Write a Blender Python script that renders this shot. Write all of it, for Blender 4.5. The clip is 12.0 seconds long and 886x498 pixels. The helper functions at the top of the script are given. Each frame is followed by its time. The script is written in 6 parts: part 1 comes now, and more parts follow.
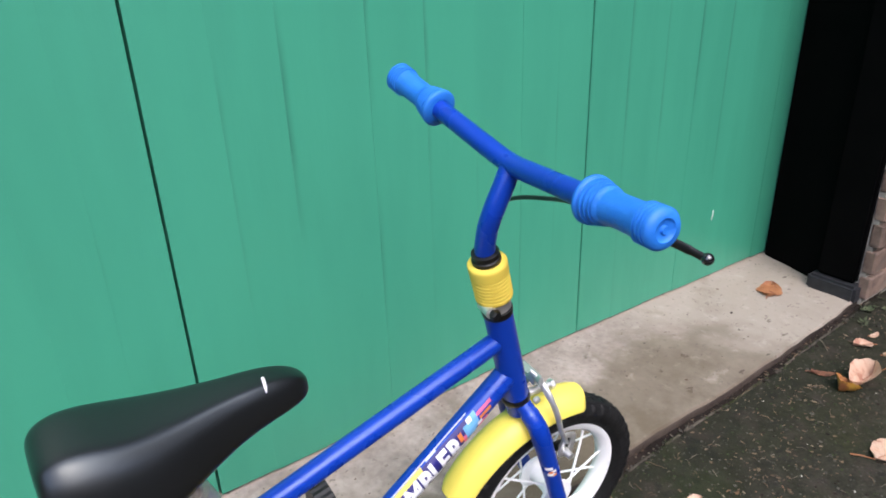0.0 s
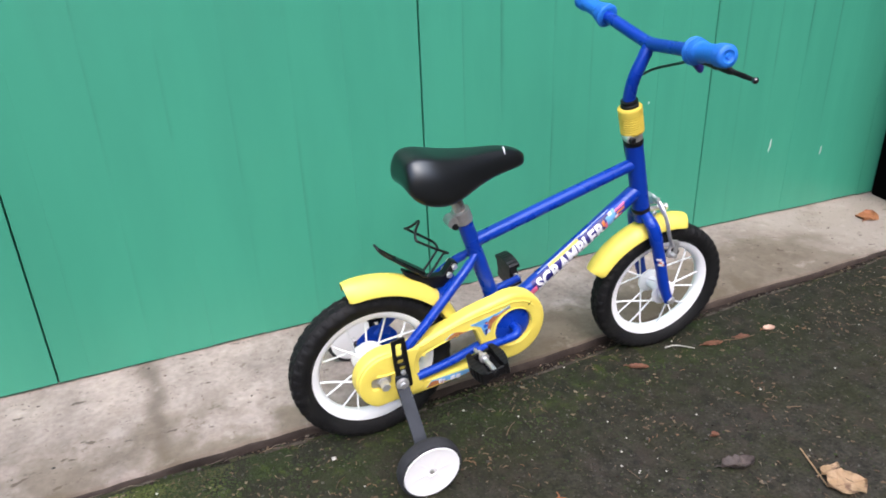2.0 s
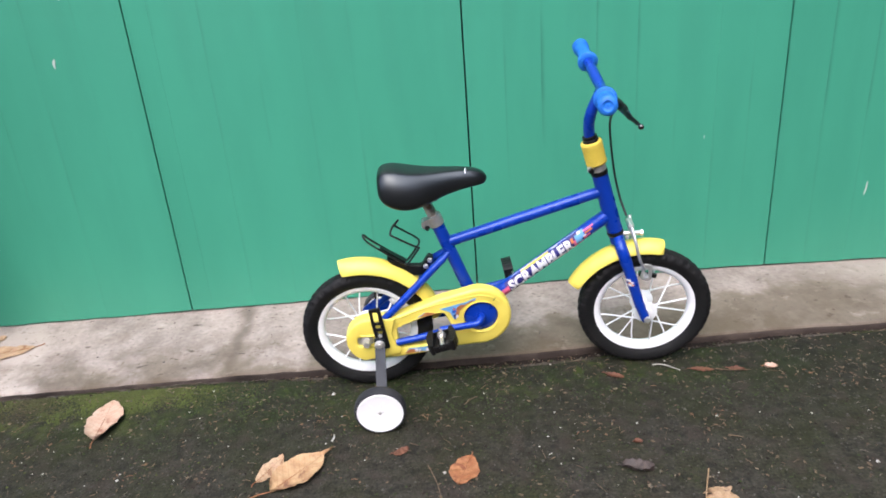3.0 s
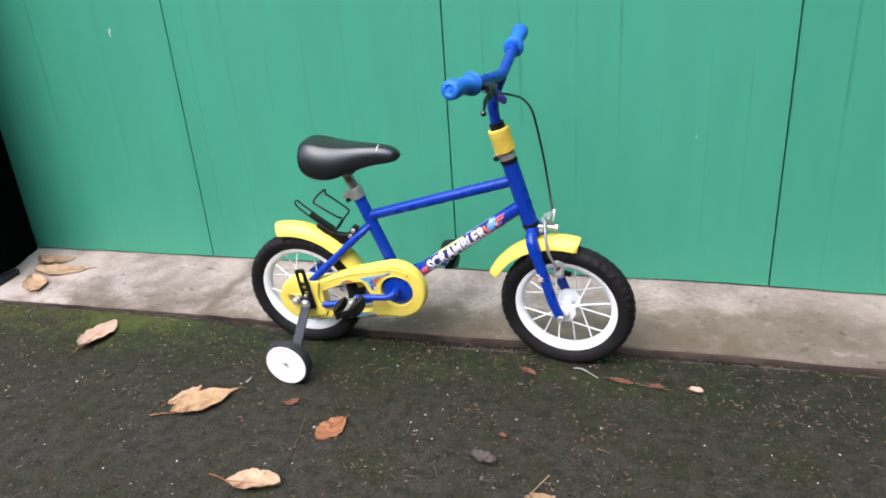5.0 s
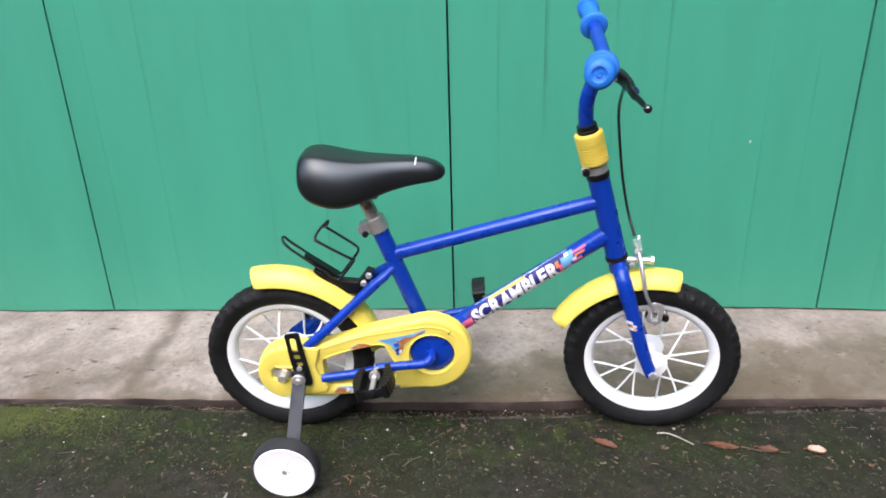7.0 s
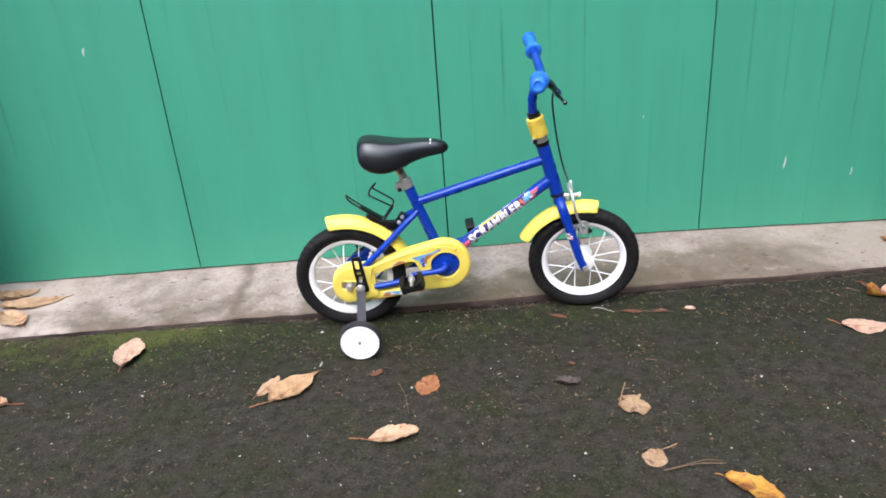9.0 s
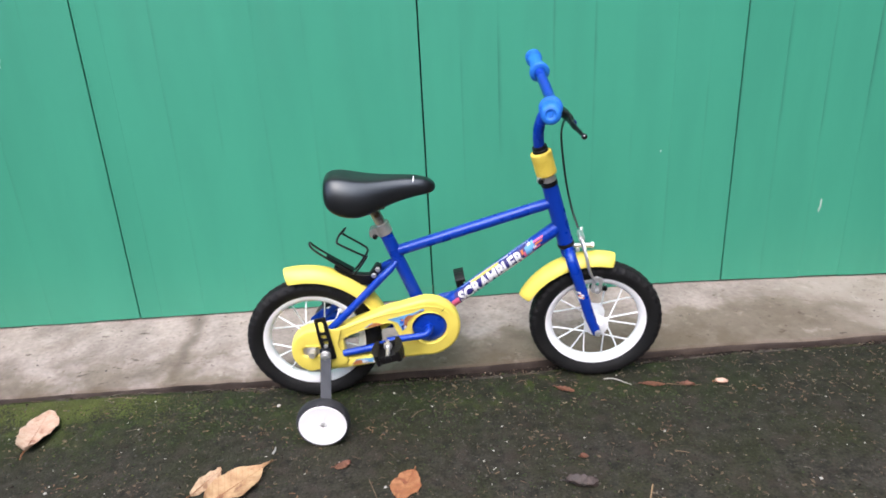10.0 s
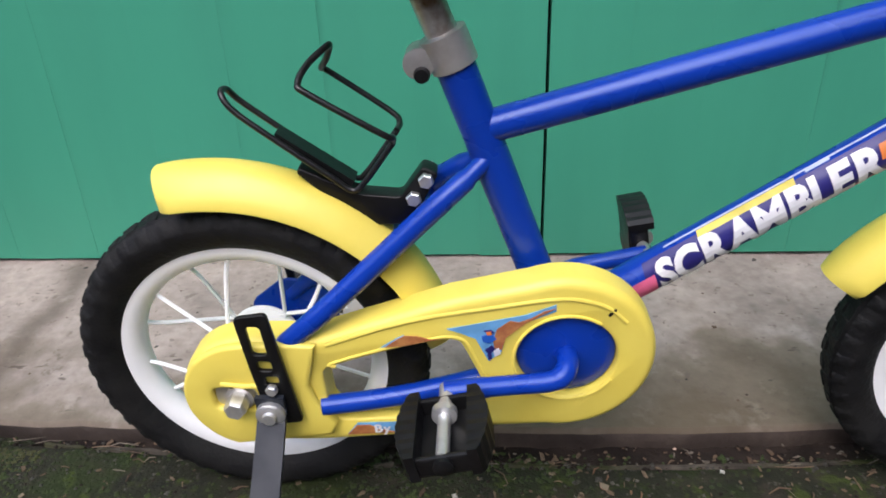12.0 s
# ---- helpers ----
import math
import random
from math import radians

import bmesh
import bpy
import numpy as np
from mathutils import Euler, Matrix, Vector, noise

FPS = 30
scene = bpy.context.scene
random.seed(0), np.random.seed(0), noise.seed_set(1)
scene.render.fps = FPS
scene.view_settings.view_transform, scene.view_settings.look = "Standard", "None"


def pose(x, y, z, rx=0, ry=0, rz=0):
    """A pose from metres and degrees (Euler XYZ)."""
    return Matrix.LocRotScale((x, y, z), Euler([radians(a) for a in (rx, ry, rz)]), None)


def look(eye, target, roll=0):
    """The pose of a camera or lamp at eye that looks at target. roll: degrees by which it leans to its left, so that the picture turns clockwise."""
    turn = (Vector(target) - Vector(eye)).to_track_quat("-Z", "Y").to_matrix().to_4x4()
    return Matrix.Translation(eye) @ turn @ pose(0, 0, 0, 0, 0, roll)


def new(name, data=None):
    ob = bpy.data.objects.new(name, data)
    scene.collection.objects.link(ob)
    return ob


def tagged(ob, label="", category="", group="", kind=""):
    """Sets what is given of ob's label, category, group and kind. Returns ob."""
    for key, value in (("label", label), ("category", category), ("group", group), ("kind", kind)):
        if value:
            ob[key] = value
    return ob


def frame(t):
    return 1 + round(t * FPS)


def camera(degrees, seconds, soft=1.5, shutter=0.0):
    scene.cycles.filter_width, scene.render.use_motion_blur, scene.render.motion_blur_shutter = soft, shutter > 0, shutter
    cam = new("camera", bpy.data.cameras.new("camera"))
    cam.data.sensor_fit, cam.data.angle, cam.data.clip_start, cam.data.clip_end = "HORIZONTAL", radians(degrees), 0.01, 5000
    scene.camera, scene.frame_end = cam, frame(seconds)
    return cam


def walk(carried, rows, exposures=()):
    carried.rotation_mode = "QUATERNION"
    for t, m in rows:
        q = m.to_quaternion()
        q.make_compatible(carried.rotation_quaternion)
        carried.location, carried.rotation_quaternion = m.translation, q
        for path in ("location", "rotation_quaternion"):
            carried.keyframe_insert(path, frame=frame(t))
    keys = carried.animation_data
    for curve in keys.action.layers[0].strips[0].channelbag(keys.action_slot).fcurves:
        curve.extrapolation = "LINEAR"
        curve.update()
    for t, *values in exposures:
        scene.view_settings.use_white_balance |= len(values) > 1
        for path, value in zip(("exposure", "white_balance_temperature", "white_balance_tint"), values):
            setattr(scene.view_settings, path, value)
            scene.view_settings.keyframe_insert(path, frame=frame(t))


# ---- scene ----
cam = camera(65.7, 12.0, 1.8)
PATH = [
    (0, (0.114, 0.1145, 0.928), (1.175, 1.601, 0.113), -1.9),
    (0.2, (0.032, 0.105, 0.942), (1.099, 1.554, 0.069), -1.1),
    (0.5, (-0.091, 0.0775, 0.93), (1.014, 1.486, 0.038), -1.3),
    (0.8, (-0.213, 0.018, 0.913), (0.866, 1.474, 0.068), -0.3),
    (1, (-0.314, -0.0485, 0.89), (0.764, 1.397, 0.024), -0.9),
    (1.2, (-0.365, -0.118, 0.864), (0.714, 1.295, -0.052), 0.3),
    (1.5, (-0.398, -0.1755, 0.871), (0.672, 1.28, 0.012), -0.2),
    (1.7, (-0.366, -0.230, 0.885), (0.620, 1.327, 0.107), -0.6),
    (2, (-0.289, -0.3685, 0.895), (0.45, 1.298, 0.075), -2.2),
    (2.2, (-0.235, -0.496, 0.888), (0.333, 1.238, 0.068), -2.3),
    (2.5, (-0.148, -0.6315, 0.924), (0.173, 1.173, 0.123), -3.8),
    (2.8, (0.057, -0.758, 0.943), (0.202, 1.073, 0.150), -2.5),
    (3, (0.213, -0.7975, 0.97), (0.228, 1.054, 0.211), -4.5),
    (3.3, (0.481, -0.840, 0.986), (0.305, 1.023, 0.280), -4.7),
    (3.5, (0.677, -0.8755, 0.995), (0.244, 0.9475, 0.295), -3.0),
    (3.7, (0.801, -0.9255, 1.023), (0.294, 0.8725, 0.309), -3.7),
    (5.3, (0.871, -0.6475, 0.887), (0.281, 1.109, 0.132), -4.3),
    (5.5, (0.827, -0.5555, 0.864), (0.192, 1.198, 0.14), -4.2),
    (5.8, (0.757, -0.496, 0.836), (0.183, 1.288, 0.138), -3.4),
    (6, (0.764, -0.4605, 0.848), (0.162, 1.312, 0.144), -3.0),
    (6.3, (0.720, -0.498, 0.793), (0.182, 1.305, 0.115), -0.3),
    (6.5, (0.698, -0.4665, 0.827), (0.213, 1.3, 0.027), -1.2),
    (6.8, (0.545, -0.523, 0.774), (0.291, 1.334, 0.074), -1.2),
    (7, (0.387, -0.4355, 0.842), (0.284, 1.415, 0.091), -1.7),
    (7.2, (0.282, -0.4325, 0.823), (0.33, 1.431, 0.097), -1.5),
    (8.8, (0.255, -1.02, 0.978), (0.308, 0.8125, 0.18), -2.9),
    (9, (0.28, -1.125, 0.998), (0.299, 0.7165, 0.218), -4.3),
    (9.2, (0.304, -1.203, 1.001), (0.335, 0.633, 0.209), -6.0),
    (9.5, (0.298, -1.147, 1.005), (0.325, 0.6885, 0.213), -4.3),
    (9.8, (0.289, -0.955, 0.938), (0.298, 0.905, 0.204), -2.7),
    (10, (0.284, -0.7815, 0.947), (0.36, 1.081, 0.223), -2.9),
    (10.2, (0.288, -0.651, 0.913), (0.398, 1.215, 0.200), -1.9),
    (10.5, (0.321, -0.4915, 0.873), (0.304, 1.349, 0.092), -1.5),
    (10.8, (0.359, -0.372, 0.817), (0.286, 1.480, 0.067), -0.8),
    (11, (0.36, -0.3275, 0.827), (0.279, 1.498, 0.013), -1.3),
    (11.3, (0.360, -0.224, 0.766), (0.228, 1.552, -0.144), -1.9),
    (11.5, (0.339, -0.1335, 0.708), (0.202, 1.649, -0.19), -1.4),
    (11.8, (0.271, 0.057, 0.581), (0.111, 1.855, -0.282), -2.5),
    (12, (0.2324, 0.1789, 0.5332), (0.1259, 1.9613, -0.3678), -2.1),
]
walk(cam, [(t, look(eye, target, roll)) for t, eye, target, roll in PATH], [(0.0, 0.64, 6290, 15), (2.0, 0.65, 6290, 15), (4.0, 0.73, 6290, 15), (9.5, 0.71, 6290, 15), (11.2, 0.64, 6290, 15), (12.0, 0.24, 6290, 15)])

# ---- light: an overcast day ----
world = bpy.data.worlds.new("overcast_sky")
scene.world = world
world.use_nodes = True
wt = world.node_tree
sky = wt.nodes.new("ShaderNodeTexSky")
sky.sky_type = "NISHITA"
sky.sun_disc = False
sky.sun_elevation, sky.sun_rotation = radians(52), radians(200)
sky.air_density, sky.dust_density, sky.ozone_density = 1.0, 3.0, 1.0
back = wt.nodes["Background"]
wt.links.new(sky.outputs[0], back.inputs[0])
back.inputs[1].default_value = 0.27

sun = new("sun", bpy.data.lights.new("sun", "SUN"))
sun.data.energy, sun.data.angle, sun.data.color = 1.6, radians(60), (0.93, 0.97, 1.0)
sun.matrix_world = look((0.2, -2.0, 5.0), (0.35, 0.7, 0))


# ---- materials ----
def material(name, colour, rough=0.5, metal=0.0, second=None, scale=20.0, detail=6.0, low=0.4, high=0.65, bump=0.0, bump_scale=None, coat=0.0, stretch=(1, 1, 1), rough2=None, per_object=0.0, spec=0.5, third=None, third_scale=3.0, third_low=0.5, third_high=0.7, fine=0.0, fine_scale=180.0):
    """A surface of two colours mixed by noise, a third by broader noise, with fine relief."""
    m = bpy.data.materials.new(name)
    m.use_nodes = True
    nt = m.node_tree
    node, link = nt.nodes.new, nt.links.new
    p = nt.nodes["Principled BSDF"]
    p.inputs["Metallic"].default_value = metal
    p.inputs["Coat Weight"].default_value = coat
    p.inputs["Coat Roughness"].default_value = 0.15
    p.inputs["Specular IOR Level"].default_value = spec
    co = node("ShaderNodeTexCoord")
    mp = node("ShaderNodeMapping")
    mp.inputs["Scale"].default_value = stretch
    link(co.outputs["Object"], mp.inputs[0])

    def noise_mask(sc, lo, hi, det):
        n = node("ShaderNodeTexNoise")
        n.inputs["Scale"].default_value, n.inputs["Detail"].default_value = sc, det
        link(mp.outputs[0], n.inputs["Vector"])
        r = node("ShaderNodeMapRange")
        r.inputs[1].default_value, r.inputs[2].default_value = lo, hi
        link(n.outputs[0], r.inputs[0])
        return n, r

    def mix(a, b, f):
        x = node("ShaderNodeMix")
        x.data_type = "RGBA"
        link(f, x.inputs[0])
        for k, val in ((6, a), (7, b)):
            if isinstance(val, tuple):
                x.inputs[k].default_value = (*val, 1)
            else:
                link(val, x.inputs[k])
        return x.outputs[2]

    second = second or tuple(c * 0.8 for c in colour)
    n, r = noise_mask(scale, low, high, detail)
    out = mix(colour, second, r.outputs[0])
    if third:
        n3, r3 = noise_mask(third_scale, third_low, third_high, 5.0)
        out = mix(out, third, r3.outputs[0])
    if fine:
        nf, rf = noise_mask(fine_scale, 0.25, 0.75, 3.0)
        rf.clamp = False
        rf.inputs[3].default_value, rf.inputs[4].default_value = 1 - fine, 1 + fine
        hf = node("ShaderNodeHueSaturation")
        link(rf.outputs[0], hf.inputs["Value"])
        link(out, hf.inputs["Color"])
        out = hf.outputs[0]
    if per_object:
        oi = node("ShaderNodeObjectInfo")
        hs = node("ShaderNodeHueSaturation")
        v = node("ShaderNodeMapRange")
        v.inputs[3].default_value, v.inputs[4].default_value = 1 - per_object, 1 + per_object
        link(oi.outputs["Random"], v.inputs[0])
        link(v.outputs[0], hs.inputs["Value"])
        link(out, hs.inputs["Color"])
        out = hs.outputs[0]
    link(out, p.inputs["Base Color"])
    rr = node("ShaderNodeMapRange")
    rr.inputs[3].default_value, rr.inputs[4].default_value = rough, rough2 if rough2 is not None else min(1, rough * 1.25)
    link(r.outputs[0], rr.inputs[0])
    link(rr.outputs[0], p.inputs["Roughness"])
    if bump:
        nb = node("ShaderNodeTexNoise")
        nb.inputs["Scale"].default_value, nb.inputs["Detail"].default_value = bump_scale or scale * 4, 4.0
        link(mp.outputs[0], nb.inputs["Vector"])
        b = node("ShaderNodeBump")
        b.inputs["Strength"].default_value, b.inputs["Distance"].default_value = bump, 0.004
        link(nb.outputs[0], b.inputs["Height"])
        link(b.outputs[0], p.inputs["Normal"])
    return m


BLUE = material("blue_bicycle_enamel", (0.0036, 0.036, 0.335), 0.27, second=(0.0042, 0.039, 0.345), scale=25, detail=2, rough2=0.34, spec=0.58, bump=0.02, bump_scale=60)
BLUE.node_tree.nodes["Principled BSDF"].inputs["Specular Tint"].default_value = (0.62, 0.78, 1.0, 1)  # highlights coloured blue to imitate a bluer sky reflection
GRIP = material("sky_blue_rubber", (0.01236, 0.1501, 0.5826), 0.5, second=(0.01589, 0.1765, 0.6355), scale=70, bump=0.15)
YELLOW = material("yellow_plastic", (0.83, 0.685, 0.120), 0.38, second=(0.80, 0.65, 0.102), scale=25, third=(0.74, 0.55, 0.09), third_scale=9, third_low=0.64, third_high=0.88)
BAND = material("yellow_rubber", (0.76, 0.575, 0.072), 0.6, scale=40, second=(0.78, 0.58, 0.08))
SADDLE = material("black_vinyl", (0.0058, 0.0062, 0.0065), 0.31, second=(0.0060, 0.0063, 0.0066), scale=20, detail=2, bump=0.03, bump_scale=420, spec=0.70, rough2=0.34)
# a faint cool tint put into the saddle's highlights
SADDLE.node_tree.nodes["Principled BSDF"].inputs["Specular Tint"].default_value = (0.88, 0.96, 1.0, 1)
BLACK = material("black_plastic", (0.0045, 0.0045, 0.0050), 0.36, second=(0.0075, 0.0075, 0.0080), scale=60, bump=0.08, spec=0.32)
GLOSS = material("shiny_black_plastic", (0.010, 0.010, 0.011), 0.10, second=(0.012, 0.012, 0.013), scale=40, spec=0.8, coat=0.6)
WIRE = material("black_coated_wire", (0.008, 0.008, 0.009), 0.3, second=(0.014, 0.013, 0.013), scale=120)
TYRE = material("black_tyre_rubber", (0.0048, 0.0048, 0.0054), 0.62, second=(0.0100, 0.0099, 0.0098), scale=45, bump=0.3, bump_scale=220, third=(0.0150, 0.0145, 0.0135), third_scale=11, third_low=0.54, third_high=0.80, spec=0.28)
WHITE = material("white_enamel", (0.91, 0.92, 0.93), 0.32, second=(0.88, 0.89, 0.90), scale=40, third=(0.6, 0.58, 0.56), third_scale=25, third_low=0.68, third_high=0.85)
STEEL = material("dull_chrome", (0.78, 0.78, 0.77), 0.32, metal=0.8, second=(0.62, 0.61, 0.59), scale=70, rough2=0.45)
RUSTED = material("rust_flecked_chrome", (0.72, 0.71, 0.69), 0.34, metal=0.75, second=(0.56, 0.53, 0.49), scale=60, rough2=0.5, third=(0.21, 0.115, 0.055), third_scale=26, third_low=0.50, third_high=0.62)
ALLOY = material("grey_alloy", (0.62, 0.61, 0.59), 0.40, metal=0.75, second=(0.50, 0.48, 0.46), scale=50, rough2=0.5)
GREYPAINT = material("slate_grey_steel", (0.019, 0.023, 0.031), 0.5, second=(0.014, 0.017, 0.023), scale=40, spec=0.3)
STAB = material("grey_rubber", (0.024, 0.025, 0.028), 0.7, second=(0.036, 0.036, 0.039), scale=50, bump=0.2, spec=0.3)
DECAL_WHITE = material("white_decal", (0.78, 0.78, 0.80), 0.4, scale=60, second=(0.68, 0.68, 0.72))
DECAL_PINK = material("pink_decal", (0.74, 0.14, 0.28), 0.4, scale=60)
DECAL_SKY = material("pale_blue_decal", (0.16, 0.42, 0.72), 0.4, scale=80)
DECAL_BROWN = material("rust_brown_decal", (0.36, 0.12, 0.045), 0.4, second=(0.5, 0.22, 0.07), scale=120)
DECAL_NAVY = material("navy_decal", (0.022, 0.020, 0.16), 0.4, scale=60)
DECAL_YELLOW = material("lemon_decal", (0.75, 0.62, 0.12), 0.4, scale=60)
DECAL_PALE = material("pale_lilac_decal", (0.55, 0.62, 0.80), 0.4, scale=60)
DECAL_MAUVE = material("mauve_decal", (0.22, 0.09, 0.16), 0.4, scale=60)
DECAL_BLUE = material("bright_blue_decal", (0.02, 0.12, 0.55), 0.4, scale=60)
DECAL_ORANGE = material("orange_decal", (0.75, 0.22, 0.05), 0.4, scale=60)

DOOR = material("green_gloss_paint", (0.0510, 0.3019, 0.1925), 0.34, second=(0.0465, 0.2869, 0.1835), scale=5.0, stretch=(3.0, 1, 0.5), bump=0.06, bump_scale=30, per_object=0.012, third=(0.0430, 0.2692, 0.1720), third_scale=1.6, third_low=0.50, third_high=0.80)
# near-black colour that paints in the shade behind the door's seams
GAP_SHADE = material("painted_gap_shade", (0.004, 0.006, 0.005), 0.9)
JAMB = material("black_frame_paint", (0.0012, 0.0012, 0.0013), 0.7, second=(0.002, 0.002, 0.002), scale=12, bump=0.15, spec=0.03)
PLINTH = material("dark_grey_block", (0.01677, 0.01765, 0.02118), 0.6, second=(0.00971, 0.01059, 0.01236), scale=25, bump=0.3)
BRICK = material("weathered_brick", (0.170, 0.115, 0.088), 0.85, second=(0.100, 0.070, 0.056), scale=30, bump=0.5, per_object=0.25, third=(0.215, 0.185, 0.150), third_scale=12, third_low=0.58, third_high=0.75)
MORTAR = material("grey_mortar", (0.30, 0.28, 0.24), 0.95, second=(0.20, 0.185, 0.160), scale=40, bump=0.5)
CONCRETE = material("worn_concrete", (0.376, 0.3142, 0.276), 0.85, second=(0.2427, 0.2048, 0.180), scale=10, detail=10, low=0.36, high=0.68, bump=0.5, bump_scale=80, third=(0.1412, 0.1086, 0.07591), third_scale=4.2, third_low=0.57, third_high=0.80, spec=0.3, fine=0.17, fine_scale=75)
ASPHALT = material("damp_asphalt", (0.0410, 0.03619, 0.0268), 0.75, second=(0.02140, 0.01898, 0.0138), scale=30, detail=14, low=0.36, high=0.66, bump=0.65, bump_scale=170, rough2=0.92, third=(0.02383, 0.0256, 0.008827), third_scale=6.0, third_low=0.42, third_high=0.70, spec=0.25, fine=0.58, fine_scale=150)
DIRT = material("dark_dirt", (0.0145, 0.0104, 0.0086), 0.9, second=(0.033, 0.0240, 0.0195), scale=22, bump=0.8, bump_scale=120, third=(0.03531, 0.0256, 0.0203), third_scale=2.5, third_low=0.56, third_high=0.75, spec=0.15)
BRINK = material("worn_brink", (0.088, 0.074, 0.060), 0.9, second=(0.040, 0.034, 0.027), scale=45, low=0.38, high=0.62, bump=0.6, bump_scale=140, third=(0.030, 0.034, 0.012), third_scale=9, third_low=0.48, third_high=0.62, spec=0.2)
# a much darker brown tone for the sill's front face
FRONT_FACE = material("dark_brown_concrete", (0.046, 0.035, 0.029), 0.7, second=(0.098, 0.076, 0.062), scale=14, low=0.45, high=0.75, bump=0.6, bump_scale=110, third=(0.01412, 0.01059, 0.008827), third_scale=5, spec=0.2)
MOSS = material("green_moss", (0.066, 0.080, 0.012), 0.95, second=(0.036, 0.043, 0.009), scale=16, low=0.35, high=0.7, bump=0.6, third=(0.03531, 0.02825, 0.01236), third_scale=5, third_low=0.5, third_high=0.7)
DARK_MOSS = material("dark_olive_moss", (0.02648, 0.04237, 0.006179), 0.95, second=(0.01236, 0.01412, 0.005296), scale=16, bump=0.6)
CHIP = material("pale_paint_chip", (0.5473, 0.6355, 0.5826), 0.6, scale=60)
STONE = material("grey_grit", (0.0445, 0.0402, 0.0315), 0.85, second=(0.0214, 0.0192, 0.0150), scale=200)
PALE = material("pale_grit", (0.4855, 0.4678, 0.4237), 0.8, second=(0.3531, 0.3354, 0.2913), scale=200)
STRAW = material("grey_straw", (0.150, 0.125, 0.095), 0.9, second=(0.075, 0.060, 0.045), scale=40)
GRIT = material("worn_grey_grit", (0.080, 0.072, 0.058), 0.85, second=(0.043, 0.038, 0.031), scale=200)
TWIG = material("dry_brown_debris", (0.09268, 0.05826, 0.03354), 0.85, second=(0.1677, 0.1148, 0.07062), scale=60)
RUSTY = material("rust_coloured_debris", (0.125, 0.060, 0.030), 0.9, second=(0.20, 0.115, 0.065), scale=40)
SHRED = material("rotten_shreds", (0.0662, 0.03972, 0.02295), 0.9, second=(0.1324, 0.08827, 0.05296), scale=40)
FLAKE = material("pale_leaf_crumbs", (0.1501, 0.1042, 0.06444), 0.9, second=(0.07503, 0.04855, 0.02913), scale=25, third=(0.2383, 0.1898, 0.1324), third_scale=9)
PLASTIC = material("bright_white_plastic", (0.93, 0.93, 0.93), 0.35, second=(0.91, 0.91, 0.91), scale=30)


def band(m, colour, along, across, offset, width, ragged, start=None, depth=0.7):
    """A ragged stain laid over a material: a strip where along * x + across * y + offset is near zero, or, with start, all beyond it."""
    nt = m.node_tree
    node, link = nt.nodes.new, nt.links.new
    p = nt.nodes["Principled BSDF"]
    co = node("ShaderNodeTexCoord")
    dot = node("ShaderNodeVectorMath")
    dot.operation = "DOT_PRODUCT"
    dot.inputs[1].default_value = (along, across, 0)
    link(co.outputs["Object"], dot.inputs[0])
    n = node("ShaderNodeTexNoise")
    n.inputs["Scale"].default_value, n.inputs["Detail"].default_value = 9.0, 8.0
    link(co.outputs["Object"], n.inputs["Vector"])
    wob = node("ShaderNodeMath")
    wob.operation = "MULTIPLY_ADD"
    link(n.outputs[0], wob.inputs[0])
    wob.inputs[1].default_value, wob.inputs[2].default_value = ragged, offset - ragged / 2
    add = node("ShaderNodeMath")
    add.operation = "ADD"
    link(dot.outputs["Value"], add.inputs[0])
    link(wob.outputs[0], add.inputs[1])
    last = add
    if start is None:
        last = node("ShaderNodeMath")
        last.operation = "ABSOLUTE"
        link(add.outputs[0], last.inputs[0])
    r = node("ShaderNodeMapRange")
    r.interpolation_type = "SMOOTHSTEP"
    r.inputs[1].default_value, r.inputs[2].default_value = (0, width) if start is None else (-width, width)
    r.inputs[3].default_value, r.inputs[4].default_value = (depth, 0) if start is None else (0, start)
    link(last.outputs[0], r.inputs[0])
    mx = node("ShaderNodeMix")
    mx.data_type = "RGBA"
    link(r.outputs[0], mx.inputs[0])
    link(p.inputs["Base Color"].links[0].from_socket, mx.inputs[6])
    mx.inputs[7].default_value = (*colour, 1)
    link(mx.outputs[2], p.inputs["Base Color"])


